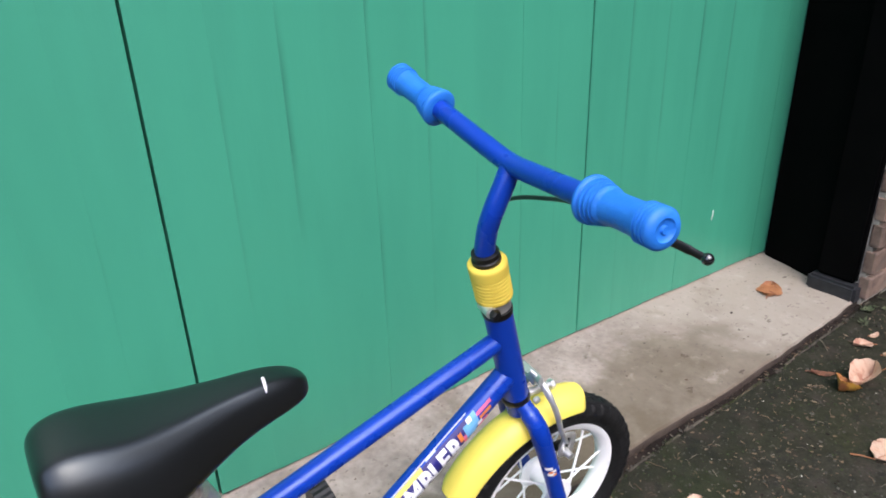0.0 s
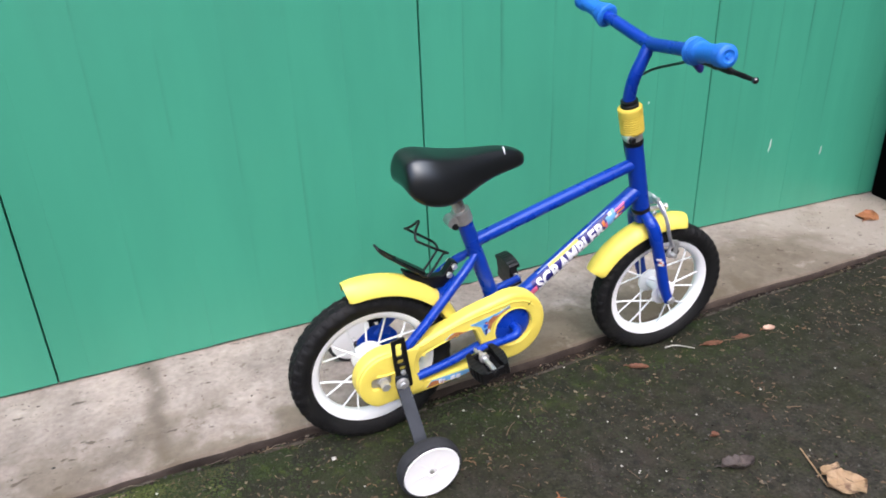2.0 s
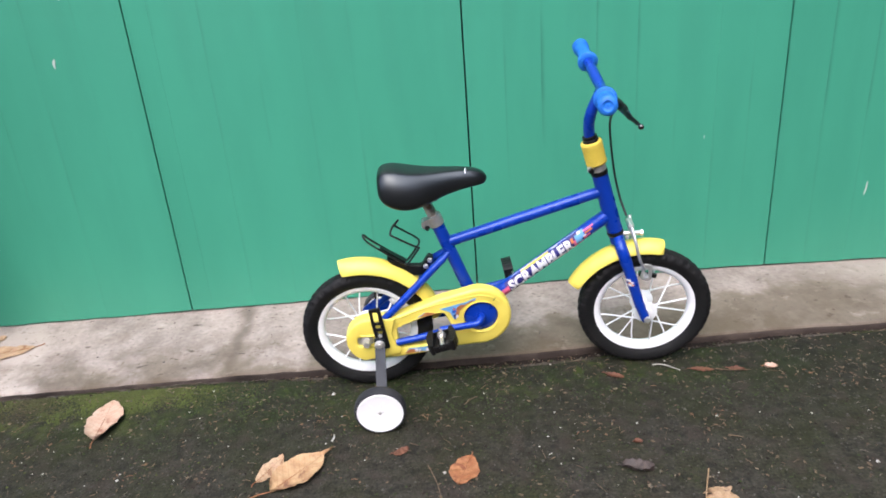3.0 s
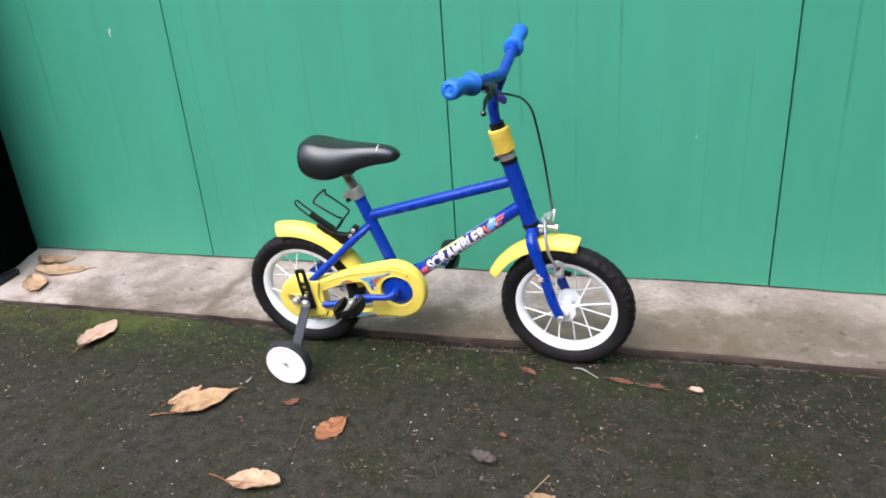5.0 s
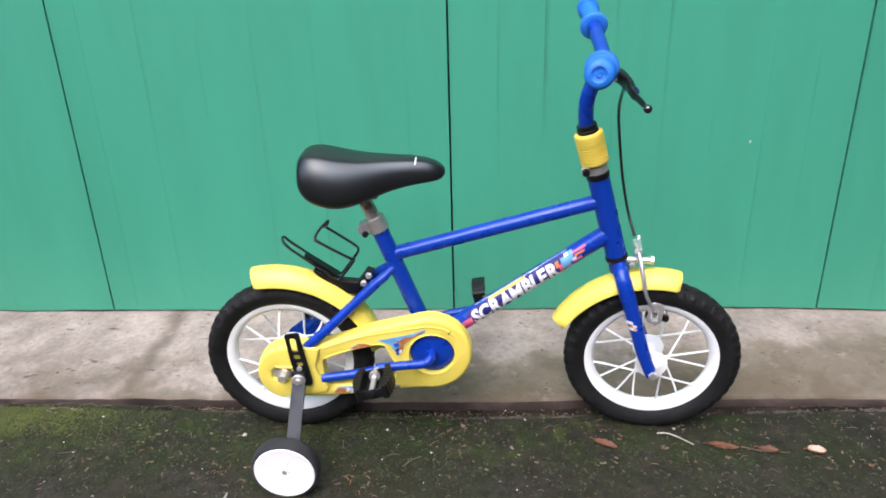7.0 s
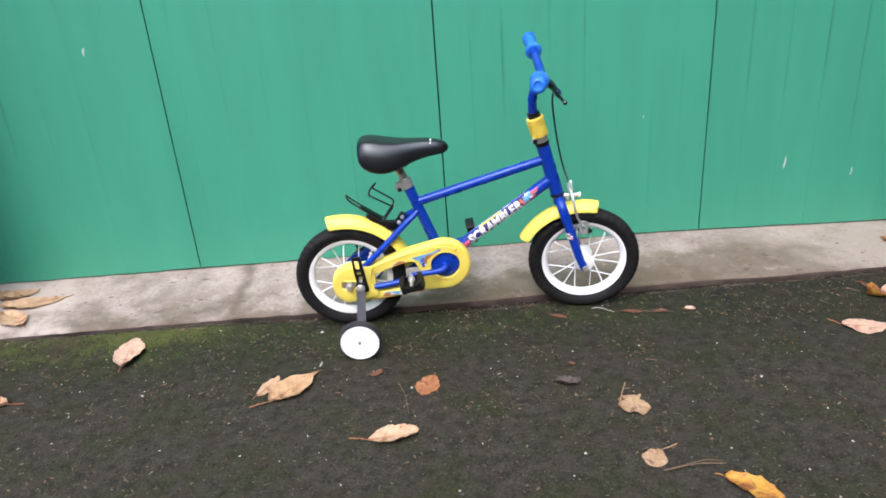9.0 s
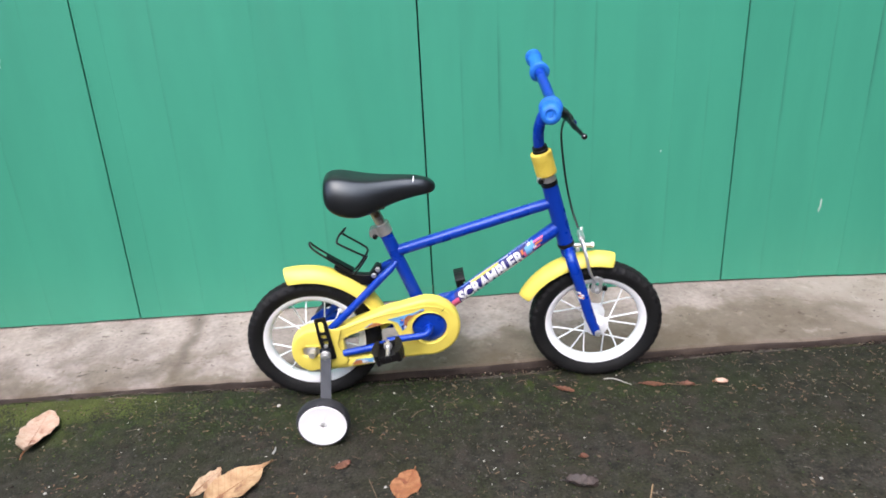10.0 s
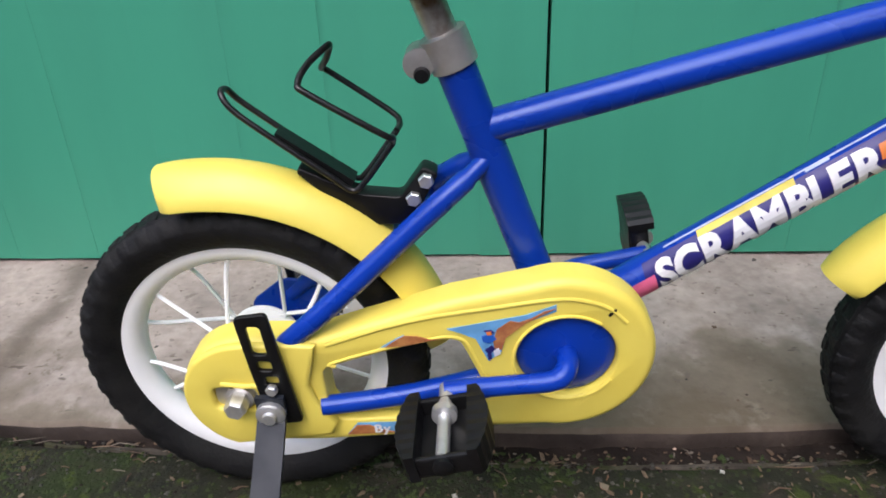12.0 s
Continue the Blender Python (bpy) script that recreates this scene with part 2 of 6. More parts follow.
def blotches(m, colour, scale, low, high, depth, detail=6.0, near=None, till=None, stretch=(1, 1, 1), seed=0.0):
    """Noise-shaped patches laid over a material; near: only from one y to another, till: fading between two x."""
    nt = m.node_tree
    node, link = nt.nodes.new, nt.links.new
    p = nt.nodes["Principled BSDF"]
    co, mp = node("ShaderNodeTexCoord"), node("ShaderNodeMapping")
    mp.inputs["Scale"].default_value, mp.inputs["Location"].default_value = stretch, (seed, seed * 1.7, 0)
    link(co.outputs["Object"], mp.inputs[0])
    n = node("ShaderNodeTexNoise")
    n.inputs["Scale"].default_value, n.inputs["Detail"].default_value, n.inputs["Roughness"].default_value = scale, detail, 0.6
    link(mp.outputs[0], n.inputs["Vector"])
    r = node("ShaderNodeMapRange")
    r.interpolation_type = "SMOOTHSTEP"
    r.inputs[1].default_value, r.inputs[2].default_value, r.inputs[4].default_value = low, high, depth
    link(n.outputs[0], r.inputs[0])
    mask = r.outputs[0]
    sep = node("ShaderNodeSeparateXYZ")
    link(co.outputs["Object"], sep.inputs[0])
    for span, axis in ((near, 1), (till, 0)):
        if span:
            g = node("ShaderNodeMapRange")
            g.interpolation_type = "SMOOTHSTEP"
            g.inputs[1].default_value, g.inputs[2].default_value, g.inputs[3].default_value, g.inputs[4].default_value = span
            link(sep.outputs[axis], g.inputs[0])
            x = node("ShaderNodeMath")
            x.operation = "MULTIPLY"
            link(mask, x.inputs[0])
            link(g.outputs[0], x.inputs[1])
            mask = x.outputs[0]
    mx = node("ShaderNodeMix")
    mx.data_type = "RGBA"
    link(mask, mx.inputs[0])
    link(p.inputs["Base Color"].links[0].from_socket, mx.inputs[6])
    mx.inputs[7].default_value = (*colour, 1)
    link(mx.outputs[2], p.inputs["Base Color"])


# the sill's old joint, its pale washed end and its damp end; asphalt darker brown towards the sill
band(CONCRETE, (0.4678, 0.4016, 0.3531), -1.0, -0.29, -0.65, 0.030, 0.13, 0.80)
band(CONCRETE, (0.095, 0.077, 0.062), 1.0, 0.08, 0.292, 0.030, 0.09, None, 0.70)
band(CONCRETE, (0.200, 0.162, 0.132), 1.0, 0.08, 0.300, 0.07, 0.16, None, 0.30)
band(CONCRETE, (0.1103, 0.0865, 0.05296), 0.13, -1.0, 0.825, 0.045, 0.40, 0.7)
band(CONCRETE, (0.1765, 0.1439, 0.113), 1.0, -1.0, -0.10, 0.25, 0.6, 0.25)
band(ASPHALT, (0.01633, 0.01589, 0.007944), 0.0, 1.0, -0.76, 0.55, 0.40, None, 0.95)
band(ASPHALT, (0.01677, 0.01633, 0.00971), 0.0, 1.0, -0.76, 0.16, 0.16, None, 0.7)
band(CONCRETE, (0.36, 0.31, 0.265), 1.0, 0.6, -2.02, 0.12, 0.50, 0.75)
blotches(CONCRETE, (0.195, 0.156, 0.124), 9, 0.53, 0.70, 0.38, 9)
blotches(CONCRETE, (0.060, 0.047, 0.036), 42, 0.665, 0.715, 0.75, 3, stretch=(0.45, 1, 1), seed=9.0)
blotches(CONCRETE, (0.45, 0.395, 0.345), 26, 0.56, 0.72, 0.35, 8, seed=3.0)
blotches(CONCRETE, (0.125, 0.100, 0.082), 75, 0.60, 0.69, 0.55, 4, seed=5.0)
blotches(CONCRETE, (0.100, 0.078, 0.050), 5, 0.42, 0.62, 0.70, 9, near=(0.80, 1.02, 1.0, 0.0), till=(1.35, 1.70, 1.0, 0.25), seed=7.0)
# mottled asphalt: brown rot, dark damp, worn pale aggregate, and moss that spreads from its broken edge
blotches(ASPHALT, (0.040, 0.029, 0.023), 16, 0.50, 0.66, 0.55, 8)
blotches(ASPHALT, (0.0085, 0.0080, 0.0068), 36, 0.52, 0.66, 0.60, 7, seed=2.0)
blotches(ASPHALT, (0.072, 0.065, 0.051), 110, 0.62, 0.70, 0.70, 3, seed=4.0)
blotches(ASPHALT, (0.017, 0.026, 0.0050), 11, 0.46, 0.60, 0.75, 10, near=(0.42, 0.70, 0.0, 1.0), till=(0.75, 1.35, 1.0, 0.12), seed=1.0)
blotches(ASPHALT, (0.044, 0.062, 0.0095), 34, 0.55, 0.66, 0.70, 8, near=(0.50, 0.70, 0.0, 1.0), till=(0.45, 1.10, 1.0, 0.05), seed=6.0)
blotches(ASPHALT, (0.060, 0.078, 0.013), 20, 0.45, 0.63, 0.62, 9, near=(0.46, 0.70, 0.0, 1.0), till=(-0.60, -0.25, 1.0, 0.0), seed=8.0)


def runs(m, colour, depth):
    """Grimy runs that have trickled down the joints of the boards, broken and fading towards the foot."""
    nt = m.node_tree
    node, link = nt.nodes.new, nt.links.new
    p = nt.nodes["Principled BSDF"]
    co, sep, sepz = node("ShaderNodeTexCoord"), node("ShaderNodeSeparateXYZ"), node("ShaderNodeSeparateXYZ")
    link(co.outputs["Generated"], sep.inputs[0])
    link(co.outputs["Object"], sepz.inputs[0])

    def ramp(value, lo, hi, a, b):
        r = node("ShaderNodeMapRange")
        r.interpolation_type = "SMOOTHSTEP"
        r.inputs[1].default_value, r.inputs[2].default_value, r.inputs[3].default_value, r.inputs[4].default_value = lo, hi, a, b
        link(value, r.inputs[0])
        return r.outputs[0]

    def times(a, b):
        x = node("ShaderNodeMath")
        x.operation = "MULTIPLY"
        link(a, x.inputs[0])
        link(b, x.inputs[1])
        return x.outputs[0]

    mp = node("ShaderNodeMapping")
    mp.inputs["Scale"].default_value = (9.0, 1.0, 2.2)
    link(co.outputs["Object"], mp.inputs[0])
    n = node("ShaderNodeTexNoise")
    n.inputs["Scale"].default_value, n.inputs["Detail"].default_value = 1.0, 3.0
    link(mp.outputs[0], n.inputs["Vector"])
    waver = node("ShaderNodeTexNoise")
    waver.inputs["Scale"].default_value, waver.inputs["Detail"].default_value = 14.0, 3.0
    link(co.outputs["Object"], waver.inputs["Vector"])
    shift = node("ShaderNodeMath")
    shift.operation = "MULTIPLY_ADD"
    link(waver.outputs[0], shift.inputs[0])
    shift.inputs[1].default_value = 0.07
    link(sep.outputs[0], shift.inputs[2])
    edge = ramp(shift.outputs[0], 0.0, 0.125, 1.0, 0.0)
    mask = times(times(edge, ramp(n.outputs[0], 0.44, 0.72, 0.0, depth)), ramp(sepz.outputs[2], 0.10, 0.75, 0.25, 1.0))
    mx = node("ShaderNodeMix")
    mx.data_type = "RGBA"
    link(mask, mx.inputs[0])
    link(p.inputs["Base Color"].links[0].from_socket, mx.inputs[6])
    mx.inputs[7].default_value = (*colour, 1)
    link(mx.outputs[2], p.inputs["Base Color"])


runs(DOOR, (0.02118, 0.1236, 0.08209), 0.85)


def leaf_material(name, colour, second, vein):
    """Dry leaf: mottled, with a midrib along x, side veins that slant from it, and dark spots."""
    m = material(name, colour, 0.62, second=second, scale=38, detail=9, bump=0.5, bump_scale=150, third=vein, third_scale=42, third_low=0.57, third_high=0.68)
    nt = m.node_tree
    node, link = nt.nodes.new, nt.links.new
    p = nt.nodes["Principled BSDF"]
    co, sep = node("ShaderNodeTexCoord"), node("ShaderNodeSeparateXYZ")
    link(co.outputs["Object"], sep.inputs[0])

    def step(kind, a, b):
        x = node("ShaderNodeMath")
        x.operation = kind
        for k, val in ((0, a), (1, b)):
            if val is None:
                continue
            if isinstance(val, float):
                x.inputs[k].default_value = val
            else:
                link(val, x.inputs[k])
        return x.outputs[0]

    def ramp(value, lo, hi, a, b):
        r = node("ShaderNodeMapRange")
        r.inputs[1].default_value, r.inputs[2].default_value, r.inputs[3].default_value, r.inputs[4].default_value = lo, hi, a, b
        link(value, r.inputs[0])
        return r.outputs[0]

    off = step("ABSOLUTE", sep.outputs[1], None)
    slant = step("SUBTRACT", sep.outputs[0], step("MULTIPLY", off, 0.75))
    ribs = ramp(step("SINE", step("MULTIPLY", slant, 430.0), None), 0.72, 0.98, 0.0, 0.22)
    mid = ramp(off, 0.0004, 0.0016, 0.5, 0.0)
    mx = node("ShaderNodeMix")
    mx.data_type = "RGBA"
    link(step("MAXIMUM", ribs, mid), mx.inputs[0])
    link(p.inputs["Base Color"].links[0].from_socket, mx.inputs[6])
    mx.inputs[7].default_value = (*vein, 1)
    link(mx.outputs[2], p.inputs["Base Color"])
    return m


LEAF = {
    "tan": leaf_material("tan_leaf", (0.5031, 0.3487, 0.2163), (0.4149, 0.2648, 0.1501), (0.2472, 0.1236, 0.06179)),
    "buff": leaf_material("buff_speckled_leaf", (0.50, 0.325, 0.170), (0.37, 0.205, 0.100), (0.21, 0.095, 0.050)),
    "pink": leaf_material("pinkish_leaf", (0.5296, 0.3707, 0.2736), (0.4855, 0.3001, 0.2074), (0.3354, 0.1589, 0.1059)),
    "orange": leaf_material("orange_leaf", (0.270, 0.098, 0.036), (0.365, 0.170, 0.072), (0.2118, 0.07062, 0.03089)),
    "yellow": leaf_material("yellow_leaf", (0.4855, 0.2648, 0.03531), (0.4414, 0.1765, 0.02648), (0.1765, 0.07062, 0.01765)),
    "brown": leaf_material("brown_leaf", (0.3178, 0.203, 0.1059), (0.406, 0.2736, 0.1589), (0.1589, 0.08827, 0.05296)),
    "russet": leaf_material("russet_leaf", (0.125, 0.047, 0.024), (0.185, 0.080, 0.040), (0.08827, 0.03089, 0.01589)),
    "dark": leaf_material("dark_leaf", (0.05296, 0.03972, 0.03531), (0.08827, 0.0662, 0.05738), (0.03089, 0.02207, 0.01765)),
}


blotches(LEAF["tan"], (0.17, 0.075, 0.035), 170, 0.58, 0.68, 0.65, 3)
blotches(LEAF["tan"], (0.42, 0.17, 0.12), 14, 0.52, 0.70, 0.55, 4, seed=2.0)
blotches(LEAF["pink"], (0.30, 0.13, 0.085), 120, 0.63, 0.70, 0.5, 3)
blotches(LEAF["yellow"], (0.16, 0.05, 0.015), 32, 0.52, 0.62, 0.8, 4)


# ---- mesh helpers ----
def finish(bm, name, mat, smooth=True, angle=40):
    bmesh.ops.recalc_face_normals(bm, faces=bm.faces)
    me = bpy.data.meshes.new(name)
    for f in bm.faces:
        f.smooth = smooth
    for e in bm.edges:
        if len(e.link_faces) == 2 and e.calc_face_angle(0) > radians(angle):
            e.smooth = False
    bm.to_mesh(me)
    bm.free()
    for m in mat if isinstance(mat, (list, tuple)) else [mat]:
        me.materials.append(m)
    return me


def part(name, bm, mat, parent, label="", smooth=True, angle=40):
    """Links a bmesh as one mesh object under a thing or a part."""
    ob = new(name, finish(bm, name, mat, smooth, angle))
    ob.parent = parent
    return tagged(ob, label)


def smooth_line(pts, steps=8):
    """A Catmull-Rom line through the points."""
    p = [Vector(q) for q in pts]
    p = [2 * p[0] - p[1]] + p + [2 * p[-1] - p[-2]]
    out = []
    for i in range(1, len(p) - 2):
        a, b, c, d = p[i - 1:i + 3]
        for k in range(steps):
            t = k / steps
            out.append(0.5 * (2 * b + (c - a) * t + (2 * a - 5 * b + 4 * c - d) * t * t + (3 * b - a - 3 * c + d) * t ** 3))
    out.append(p[-2])
    return out


def sweep(bm, pts, r, segs=16, flat=1.0, closed=False, up=None):
    """A tube along a line; r one radius or one for each point; flat squeezes it across."""
    pts = [Vector(q) for q in pts]
    n = len(pts)
    rad = [r] * n if not isinstance(r, (list, tuple)) else [r[min(int(i * len(r) / n), len(r) - 1)] if len(r) != n else r[i] for i in range(n)]
    side = None
    rings = []
    for i, q in enumerate(pts):
        if closed:
            d = (pts[(i + 1) % n] - pts[i - 1]).normalized()
        else:
            d = (pts[min(i + 1, n - 1)] - pts[max(i - 1, 0)]).normalized()
        if side is None:
            ref = Vector(up) if up else (Vector((0, 0, 1)) if abs(d.z) < 0.9 else Vector((1, 0, 0)))
            side = d.cross(ref).normalized()
        side = (side - d * side.dot(d)).normalized()
        top = side.cross(d)
        rings.append([bm.verts.new(q + rad[i] * (math.cos(a) * side * flat + math.sin(a) * top)) for a in (2 * math.pi * k / segs for k in range(segs))])
    m = n if closed else n - 1
    for i in range(m):
        a, b = rings[i], rings[(i + 1) % n]
        for k in range(segs):
            bm.faces.new((a[k], a[(k + 1) % segs], b[(k + 1) % segs], b[k]))
    if not closed:
        bm.faces.new(rings[0][::-1])
        bm.faces.new(rings[-1])
    return bm


def tube(pts, r, segs=16, steps=0, **kw):
    return sweep(bmesh.new(), smooth_line(pts, steps) if steps else pts, r, segs, **kw)


def lathe(profile, origin, axis=(0, 1, 0), segs=48, bm=None, closed=False):
    """Turns a profile of (radius, along the axis) about an axis."""
    bm = bm or bmesh.new()
    o, ax = Vector(origin), Vector(axis).normalized()
    e1 = ax.orthogonal().normalized()
    e2 = ax.cross(e1)
    rings = []
    for r, h in profile:
        rings.append([bm.verts.new(o + ax * h + r * (math.cos(a) * e1 + math.sin(a) * e2)) for a in (2 * math.pi * k / segs for k in range(segs))] if r > 1e-6 else [bm.verts.new(o + ax * h)])
    pairs = list(zip(rings, rings[1:] + rings[:1])) if closed else list(zip(rings, rings[1:]))
    for a, b in pairs:
        for k in range(segs):
            j = (k + 1) % segs
            if len(a) == 1 and len(b) > 1:
                bm.faces.new((a[0], b[k], b[j]))
            elif len(b) == 1 and len(a) > 1:
                bm.faces.new((a[k], b[0], a[j]))
            elif len(a) > 1:
                bm.faces.new((a[k], b[k], b[j], a[j]))
    if not closed:
        for end in (rings[0], rings[-1]):
            if len(end) > 1:
                bm.faces.new(end)
    return bm


def block(size, centre=(0, 0, 0), bevel=0.0, turn=None, bm=None, segs=2):
    """A box with softened edges."""
    b = bmesh.new()
    bmesh.ops.create_cube(b, size=1.0)
    bmesh.ops.scale(b, vec=size, verts=b.verts)
    if bevel:
        bmesh.ops.bevel(b, geom=b.edges[:], offset=bevel, segments=segs, affect="EDGES", profile=0.6)
    m = Matrix.Translation(centre) @ (turn.to_4x4() if turn else Matrix())
    bmesh.ops.transform(b, matrix=m, verts=b.verts)
    if bm is None:
        return b
    me = bpy.data.meshes.new("tmp")
    b.to_mesh(me)
    b.free()
    bm.from_mesh(me)
    bpy.data.meshes.remove(me)
    return bm


def rounded(points, radius, steps=5):
    """A polygon in the plane with its corners rounded."""
    out, n = [], len(points)
    for i in range(n):
        p, a, b = Vector(points[i]), Vector(points[i - 1]), Vector(points[(i + 1) % n])
        da, db = a - p, b - p
        k = min(radius, da.length * 0.45, db.length * 0.45)
        s, e = p + da.normalized() * k, p + db.normalized() * k
        for j in range(steps + 1):
            t = j / steps
            out.append((1 - t) ** 2 * s + 2 * t * (1 - t) * p + t * t * e)
    return out


def plate(outer, holes, v0, v1, bevel=0.0, place=None):
    """A plate cut from an outline (u, w) with holes, between two depths v."""
    bm = bmesh.new()
    for loop in [outer, *holes]:
        vs = [bm.verts.new((q[0], v0, q[1])) for q in loop]
        for a, b in zip(vs, vs[1:] + vs[:1]):
            bm.edges.new((a, b))
    bmesh.ops.triangle_fill(bm, use_beauty=True, edges=bm.edges[:])
    bmesh.ops.dissolve_limit(bm, angle_limit=0.01, verts=bm.verts, edges=bm.edges)
    got = bmesh.ops.extrude_face_region(bm, geom=bm.faces[:])
    bmesh.ops.translate(bm, vec=(0, v1 - v0, 0), verts=[g for g in got["geom"] if isinstance(g, bmesh.types.BMVert)])
    bmesh.ops.recalc_face_normals(bm, faces=bm.faces)
    if bevel:
        rim = [e for e in bm.edges if len(e.link_faces) == 2 and e.calc_face_angle(0) > 1.2 and abs(e.verts[0].co.y - e.verts[1].co.y) < 1e-6]
        bmesh.ops.bevel(bm, geom=rim, offset=bevel, segments=3, affect="EDGES", profile=0.5)
    if place:
        bmesh.ops.transform(bm, matrix=place, verts=bm.verts)
    return bm


# ---- ground, sill, door and piers ----
DOOR_Y = 1.103
SEAMS = [-1.43, -0.55, 0.325, 1.21, 2.10]
GAPS = [0.002, 0.0020, 0.0023, 0.0020, 0.002]
EDGE_Y = 0.750


def wobble(x, y, size, amount):
    return amount * noise.noise(Vector((x * size, y * size, 3.7)))


def ground_z(x, y):
    """Height of the asphalt: a low swell, fine unevenness and a slight rise of packed debris towards the sill."""
    rise = max(0.0, min(1.0, (y - 0.46) / 0.16))
    bank = max(0.0, min(1.0, (-0.15 - x) / 0.3)) * max(0.0, min(1.0, (y - 0.60) / 0.11))
    brink = asphalt_edge(x)
    fall = max(0.0, min(1.0, (y - brink) / 0.008))
    return wobble(x, y, 1.7, 0.003) + wobble(x, y, 9, 0.002) + 0.0065 * rise * rise * (3 - 2 * rise) + 0.009 * bank * bank - 0.014 * fall


def top_z(x, y):
    """The asphalt, or the dirt in the gap beyond its edge."""
    return ground_z(x, y) if y < asphalt_edge(x) + 0.002 else 0.0045


def asphalt_edge(x):
    """Where the asphalt breaks off before the sill."""
    wide = 0.007 + 0.023 * max(0.0, min(1.0, (x + 0.25) / 0.3)) - 0.014 * max(0.0, min(1.0, (x - 0.8) / 0.4))
    return sill_edge(x) - wide + 0.004 * noise.noise(Vector((x * 7, 0, 5)))


def sill_edge(x):
    return EDGE_Y + 0.012 * noise.noise(Vector((x * 1.3, 0, 9))) + max(0, x - 1.3) * 0.06 + 0.012 * max(0, 1 - abs(x - 0.75) / 0.6)


def build_ground():
    bm = bmesh.new()
    xs = [-60, -20, -6, -3] + [-2 + 0.05 * i for i in range(101)] + [4, 8, 25, 60]
    ys = [-60, -20, -6, -3] + [-2 + 0.05 * i for i in range(54)] + [0.68, 0.70, 0.712, 0.722, 0.73, 0.74, 0.75, 0.80, 0.9, 1.4, 4, 20, 60]
    grid = [[bm.verts.new((x, y, ground_z(x, y) if -2 <= x <= 3 and -2 <= y < 0.78 else -0.012 if y >= 0.7 else -0.004)) for x in xs] for y in ys]
    for j in range(len(ys) - 1):
        for i in range(len(xs) - 1):
            bm.faces.new((grid[j][i], grid[j][i + 1], grid[j + 1][i + 1], grid[j + 1][i]))
    return tagged(new("ground", finish(bm, "ground", ASPHALT)), "dark damp asphalt drive with grit and moss", "ground", kind="structure")


build_ground()


def sill_drop(x, y):
    """How far the sill falls towards its east end, most along the door."""
    return 0.030 * max(0.0, x - 1.12) * (0.30 + 0.70 * max(0.0, min(1.0, (y - 0.75) / 0.35)))


def build_sill():
    """The concrete threshold: it falls from the door to a worn edge a little above the asphalt."""
    bm = bmesh.new()
    rows = []
    n = 170
    for i in range(n + 1):
        x = -1.75 + i * (4.35 / n)
        e = sill_edge(x) + 0.005 * noise.noise(Vector((x * 14, 0, 2))) + 0.002 * noise.noise(Vector((x * 50, 0, 7)))
        line = [(e + 0.004, -0.012), (e + 0.001, 0.010), (e + 0.002, 0.022), (e + 0.006, 0.0275), (e + 0.018, 0.0290)]
        line += [(y, 0.029 + (y - e) * 0.062) for y in (e + 0.05, e + 0.1, e + 0.16, e + 0.22, e + 0.28, 1.075, 1.2)]
        rows.append([bm.verts.new((x, y, z - sill_drop(x, y) + wobble(x, y, 11, 0.0022) + wobble(x, y, 45, 0.001))) for y, z in line])
    for a, b in zip(rows, rows[1:]):
        for k in range(len(a) - 1):
            f = bm.faces.new((a[k], b[k], b[k + 1], a[k + 1]))
            f.material_index = int(k < 2)
    return tagged(new("threshold", finish(bm, "threshold", [CONCRETE, FRONT_FACE])), "worn pale concrete sill below the garage door", "sill", kind="structure")


build_sill()


def build_dirt():
    """Rotten debris packed into the gap between the sill's edge and the broken edge of the asphalt."""
    bm = bmesh.new()
    rows = []
    for i in range(721):
        x = -1.7 + i * 0.0056
        lo, hi = asphalt_edge(x) - 0.003, sill_edge(x) + 0.010
        row = []
        for k in range(9):
            y = lo + (hi - lo) * k / 8
            crumb = 0.0030 * noise.noise(Vector((x * 45, y * 70, 0))) + 0.0024 * noise.noise(Vector((x * 150, y * 150, 3)))
            row.append(bm.verts.new((x, y, 0.0025 + crumb + (0.0035 if k == 0 else 0.004 if k == 8 else 0))))
        rows.append(row)
    for a, b in zip(rows, rows[1:]):
        for k in range(8):
            bm.faces.new((a[k], b[k], b[k + 1], a[k + 1]))
    return tagged(new("dirt_strip", finish(bm, "dirt_strip", DIRT)), "dark wet rotten dirt in the gap below the sill", "dirt", kind="structure")


build_dirt()


def build_brink():
    """The worn pale brink of the asphalt along the gap: a low ragged ridge, broken here and there."""
    bm = bmesh.new()
    last = None
    for i in range(900):
        x = -1.6 + i * 0.0040
        stand = noise.noise(Vector((x * 5, 0, 21))) + 0.5 * noise.noise(Vector((x * 23, 0, 4)))
        if stand < -0.12:
            last = None
            continue
        y = asphalt_edge(x) + 0.0025 * noise.noise(Vector((x * 40, 0, 11))) - 0.001
        w = 0.0030 + 0.0016 * noise.noise(Vector((x * 60, 0, 2)))
        z = ground_z(x, asphalt_edge(x) - 0.004)
        h = 0.0022 + 0.0014 * noise.noise(Vector((x * 90, 0, 8)))
        ring = [bm.verts.new((x, y + dy, z + dz)) for dy, dz in ((-w, -0.002), (-w * 0.5, h * 0.8), (w * 0.4, h), (w, -0.004))]
        if last:
            for k in range(3):
                bm.faces.new((last[k], ring[k], ring[k + 1], last[k + 1]))
        last = ring
    return tagged(new("asphalt_brink", finish(bm, "asphalt_brink", BRINK)), "pale worn crumbling brink of the asphalt", "edge", kind="structure")


build_brink()

